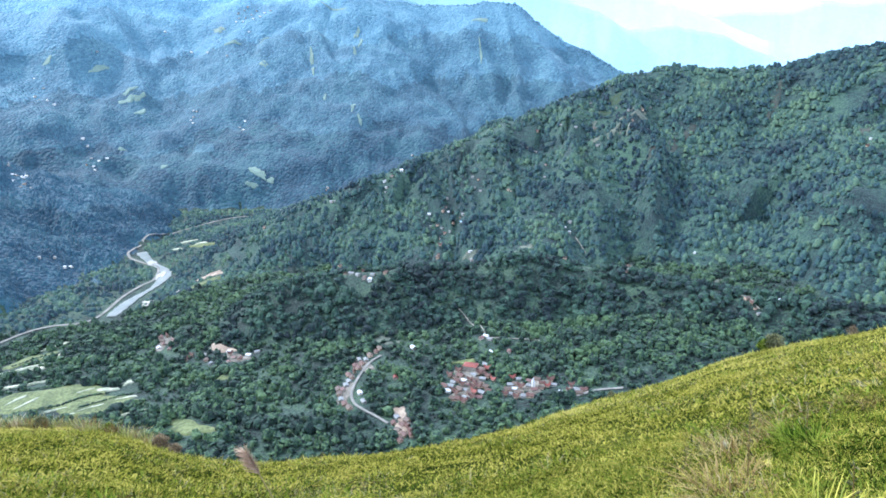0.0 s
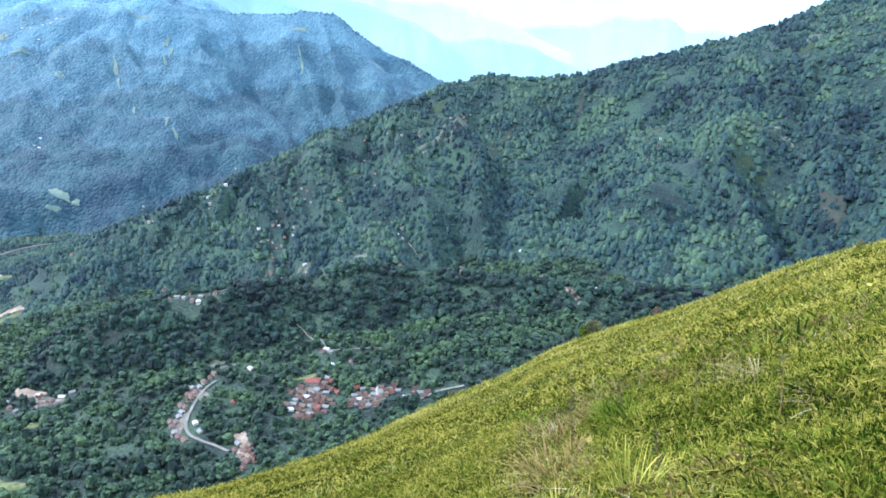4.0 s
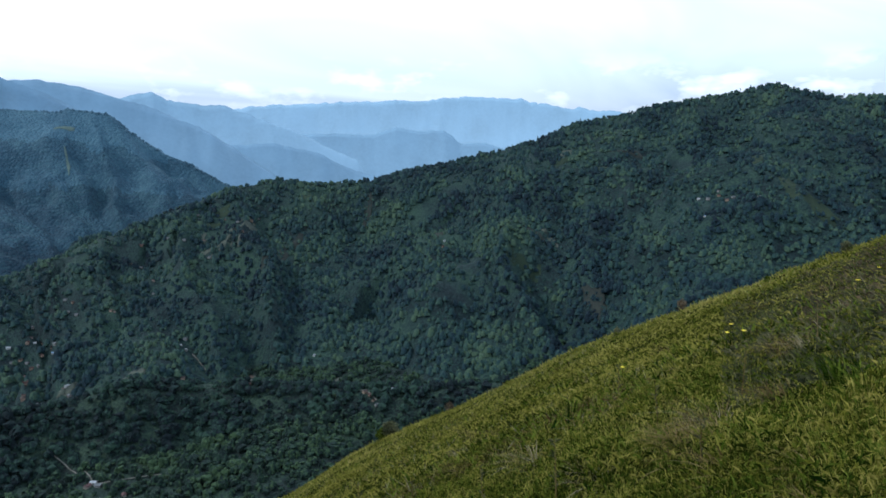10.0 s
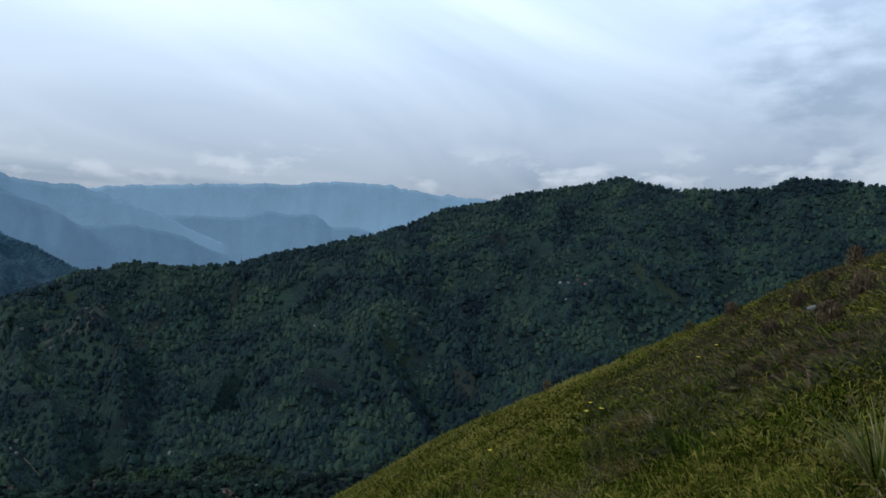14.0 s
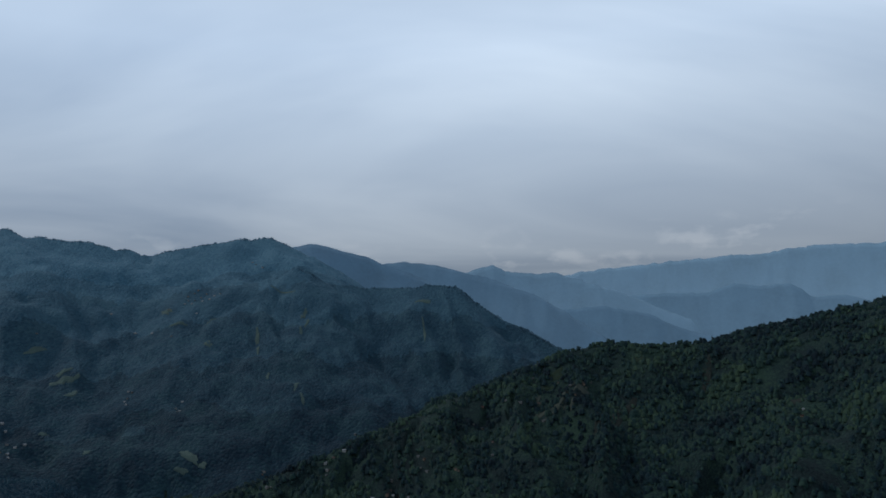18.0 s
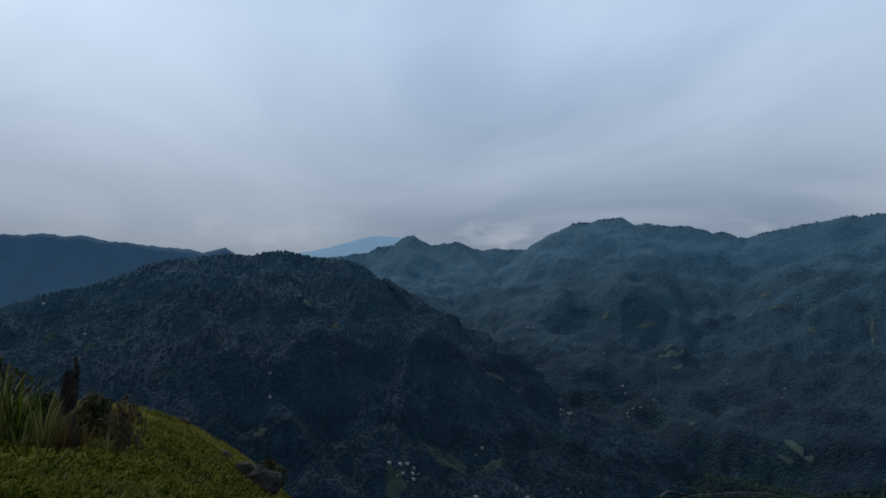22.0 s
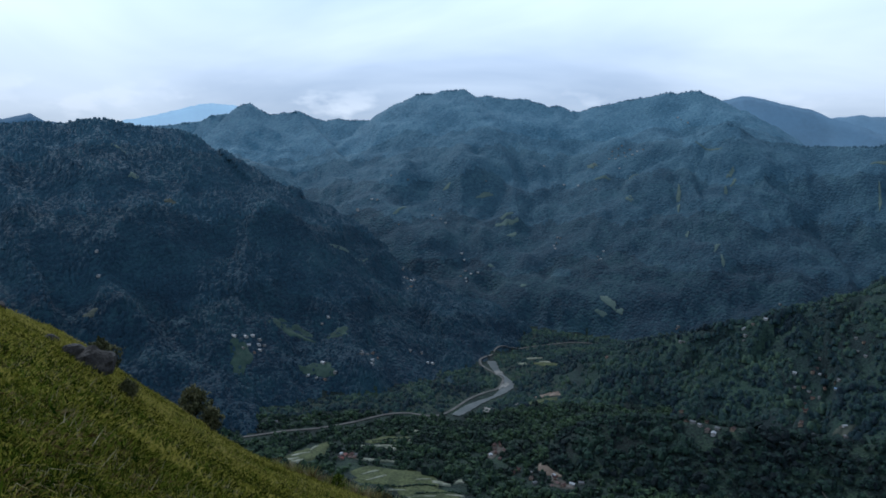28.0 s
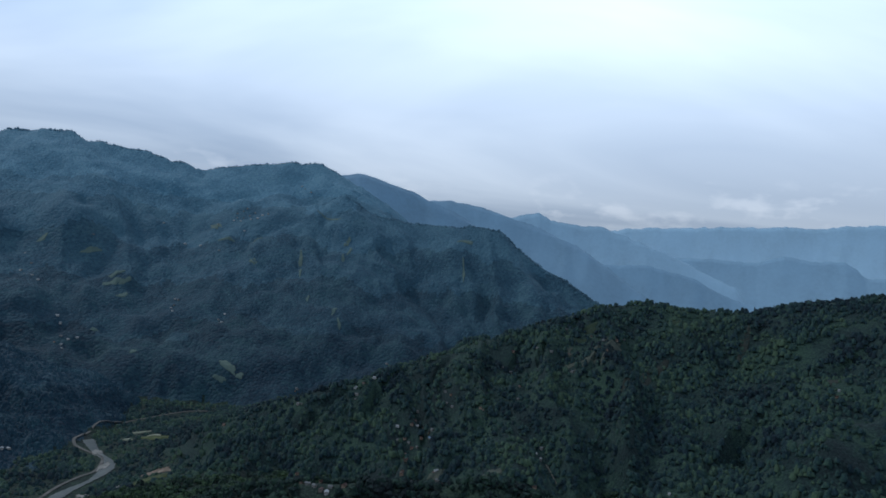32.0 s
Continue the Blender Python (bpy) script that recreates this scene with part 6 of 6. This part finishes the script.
for i in range(64):
    rr = random.Random(700 + i)
    stand("tall_grass", "tall tangled rusty and olive grass along the rim", "tall grass", TALL[(0, 1, 0, 1, 2)[i % 5]], *rim_point(26.2 + i * 0.27 + rr.uniform(-0.2, 0.2), rr.uniform(-0.5, 2.5)), i * 67, rr.uniform(0.55, 1.0), "leaves", "tall grass on the rim")
for i, az in enumerate([29.2, 33.8, 38]):
    shrub(*rim_point(az, 0.5 + (i % 3)), 0.7 + 0.2 * i, 110 + i, "low tangled shrub along the rim of the grass knoll", DULL if i % 2 else WEED, 1.0, 0.5)
for i, (az, b) in enumerate([(-8, 1), (-15, 2), (-33, 2), (-38, 3), (-47, 2), (-52, 1), (-58, 2), (-63, 1), (-66, 3), (-70, 2), (-72, 6), (-74, 2), (3, 1), (12, 1)]):
    shrub(*rim_point(az, b), 0.35 + 0.15 * (i % 3), 130 + i, "small shrub sticking out of the grass on the rim", (WEED, DULL, RUSSET)[i % 3], 1.1, 0.4)
for i, (x, y, s) in enumerate([(13.4, 5.3, 0.45), (12.7, 4.1, 0.5), (18.9, 6.7, 0.5), (14.5, 4.1, 0.55), (14.3, 3.5, 0.5), (9.9, 4.3, 0.3), (22.0, 7.0, 0.5), (16.4, 4.6, 0.5)]):
    shrub(x, y, s, 160 + i, "reddish-brown dying shrub on the grass slope", RUSSET, 1.0, 0.6)
shrub(-21.5, 5.9, 1.7, 171, "tall green bush beside the stump", DULL, 1.1, 0.6)
shrub(-21.5, 8.4, 1.4, 172, "tangled dark shrub beside the stump", DULL)
shrub(-26.0, 6.2, 1.9, 173, "russet shrub on the grassy shoulder", RUSSET)
shrub(-18.6, 8.1, 1.1, 174, "thin dry shrub beside the stump", RUSSET, 1.3, 0.4)
shrub(-30.0, 6.4, 1.8, 175, "tangled dark shrub on the grassy shoulder", DULL)
shrub(-24.0, 8.0, 1.2, 176, "tangled dark shrub on the grassy shoulder", DULL)
shrub(-26.6, 17.9, 1.5, 177, "dull green shrub growing round the dark boulder", DULL)
shrub(-25.0, 18.0, 0.8, 178, "dull green shrub growing round the dark boulder", DULL)


def boulder(x, y, size, seed, material, label, name="boulder"):
    bm = bmesh.new()
    bmesh.ops.create_icosphere(bm, subdivisions=3, radius=size / 2)
    for v in bm.verts:
        n = noise.fractal(v.co / size * 2.4 + Vector((seed, 0, 0)), 0.8, 2.1, 4)
        v.co *= 1 + 0.32 * n
        v.co.z *= 0.78
    me = bpy.data.meshes.new(name)
    bm.to_mesh(me)
    bm.free()
    me.materials.append(material)
    ob = tagged(new(name, me), label, "rock")
    ob.matrix_basis = pose(x, y, float(hilltop(np.array([x]), np.array([y]))[0]) + size * 0.16, 0, 0, seed * 37)
    return ob


boulder(-26.06, 17.15, 1.7, 1, ROCK, "dark weathered boulder on the grass slope")
boulder(-26.9, 16.9, 1.1, 2, ROCK, "dark weathered boulder on the grass slope")
boulder(-37.35, 22.11, 0.75, 3, ROCK, "small dark rock on the grass slope")
boulder(*rim_point(62.6, 1), 1.0, 4, ROCK, "grey rock on the grassy shoulder")
boulder(4.3, 9.5, 0.2, 5, STONE, "small pale stone in the grass", "stone")
boulder(9.57, 4.06, 0.2, 6, STONE, "small pale stone in the grass", "stone")
boulder(16.8, 5.7, 0.3, 7, STONE, "pale stone among the shrubs", "stone")
boulder(7.2, 1.75, 0.32, 8, STONE, "pale stone in the grass", "stone")


def stump(x, y):
    e = tagged(new("tree_stump"), "tall charred broken tree stump in the grass", "tree stump")
    e.matrix_basis = pose(x, y, float(hilltop(np.array([x]), np.array([y]))[0]), 0, 3, 20)
    bm = bmesh.new()
    prev = None
    for k in range(15):
        t = k / 14
        rr = 0.24 * (1 - t) ** 2 + 0.155 + 0.025 * math.sin(t * 9)
        ring = []
        for i in range(14):
            q = i * 2 * math.pi / 14
            w = rr * (1 + 0.18 * noise.noise((math.cos(q) * 1.5, math.sin(q) * 1.5, t * 3)))
            z = 2.1 * t - 0.2 + (0.35 * noise.noise((math.cos(q) * 2, math.sin(q) * 2, 7)) if k == 14 else 0)
            ring.append(bm.verts.new((math.cos(q) * w, math.sin(q) * w, z)))
        if prev:
            for i in range(14):
                bm.faces.new((prev[i], prev[(i + 1) % 14], ring[(i + 1) % 14], ring[i]))
        prev = ring
    bm.faces.new(prev)
    part("trunk", bm, CHAR, e)
    bm = bmesh.new()
    prev = None
    for k in range(6):
        t = k / 5
        ring = [bm.verts.new((0.12 + 0.05 * math.sin(t * 5) + math.cos(q) * 0.08 * (1 - 0.5 * t), math.sin(q) * 0.08 * (1 - 0.5 * t), 1.85 + 0.5 * t)) for q in [i * math.pi / 4 for i in range(8)]]
        if prev:
            for i in range(8):
                bm.faces.new((prev[i], prev[(i + 1) % 8], ring[(i + 1) % 8], ring[i]))
        prev = ring
    bm.faces.new(prev)
    part("snag", bm, CHAR, e, "splintered black top of the stump")


stump(-18.54, 6.65)

# a few yellow flowers
for i in range(6):
    rr = random.Random(300 + i)
    x, y = 11.5 + rr.uniform(-2.5, 3.5), 6.6 + rr.uniform(-1.5, 2.0)
    e = tagged(new("flower"), "small yellow wild flower on a thin stem", "flower", group="yellow flowers")
    e.matrix_basis = pose(x, y, float(hilltop(np.array([x]), np.array([y]))[0]), 0, 0, i * 40)
    bm = bmesh.new()
    box(bm, -0.004, 0.004, -0.004, 0.004, 0, 0.46)
    part("stem", bm, WEED, e)
    bm = bmesh.new()
    for k in range(6):
        q = k * math.pi / 3
        c, s = math.cos(q), math.sin(q)
        a = [bm.verts.new(p) for p in ((0, 0, 0.46), (c * 0.02 - s * 0.012, s * 0.02 + c * 0.012, 0.475), (c * 0.05, s * 0.05, 0.48), (c * 0.02 + s * 0.012, s * 0.02 - c * 0.012, 0.475))]
        bm.faces.new(a)
    part("petals", bm, FLOWER, e)

# tall reeds and grass round the stump
STUMP_REED = [tuft_mesh("leaves", 60, 2.1, 0.05, 0.35, 0.45, m, 401 + k) for k, m in enumerate((REED, WEED, BRACKEN))]
for i, (az, r, k, sc) in enumerate([(71.6, 17.9, 0, 0.8), (73.2, 18.9, 1, 1.0), (74.6, 19.2, 0, 1.05), (76.0, 18.6, 2, 0.7), (77.6, 19.0, 2, 0.75), (79.2, 18.6, 2, 0.7), (70.4, 18.2, 2, 0.6), (69.0, 19.6, 2, 0.45), (71.0, 18.6, 0, 0.5),
                                    (67.6, 18.8, 0, 0.4), (75.2, 17.6, 2, 0.55), (73.0, 17.4, 0, 0.4), (78.0, 17.2, 0, 0.5)]):
    x, y = (float(v) for v in polar(az, r))
    stand("tall_reed", "tall olive reed tuft crowding the charred stump", "reeds", STUMP_REED[k], x, y, i * 71, sc, "leaves", "reeds by the stump")
for i, (az, r, h) in enumerate([(-25.8, 7.2, 1.1), (-30, 9.5, 0.7), (-36, 8.0, 0.6), (-42, 7.0, 0.7), (-21, 9.0, 0.5), (-50, 8.5, 0.6), (-47, 11.0, 0.7), (-56, 9.0, 0.6), (-61, 10.5, 0.7), (-53, 6.2, 0.5), (-33, 5.6, 0.5), (66.8, 18.2, 0.9), (68.0, 17.4, 0.8)]):
    x, y = (float(v) for v in polar(az, r))
    weed_stalk(x, y, h, 820 + i)
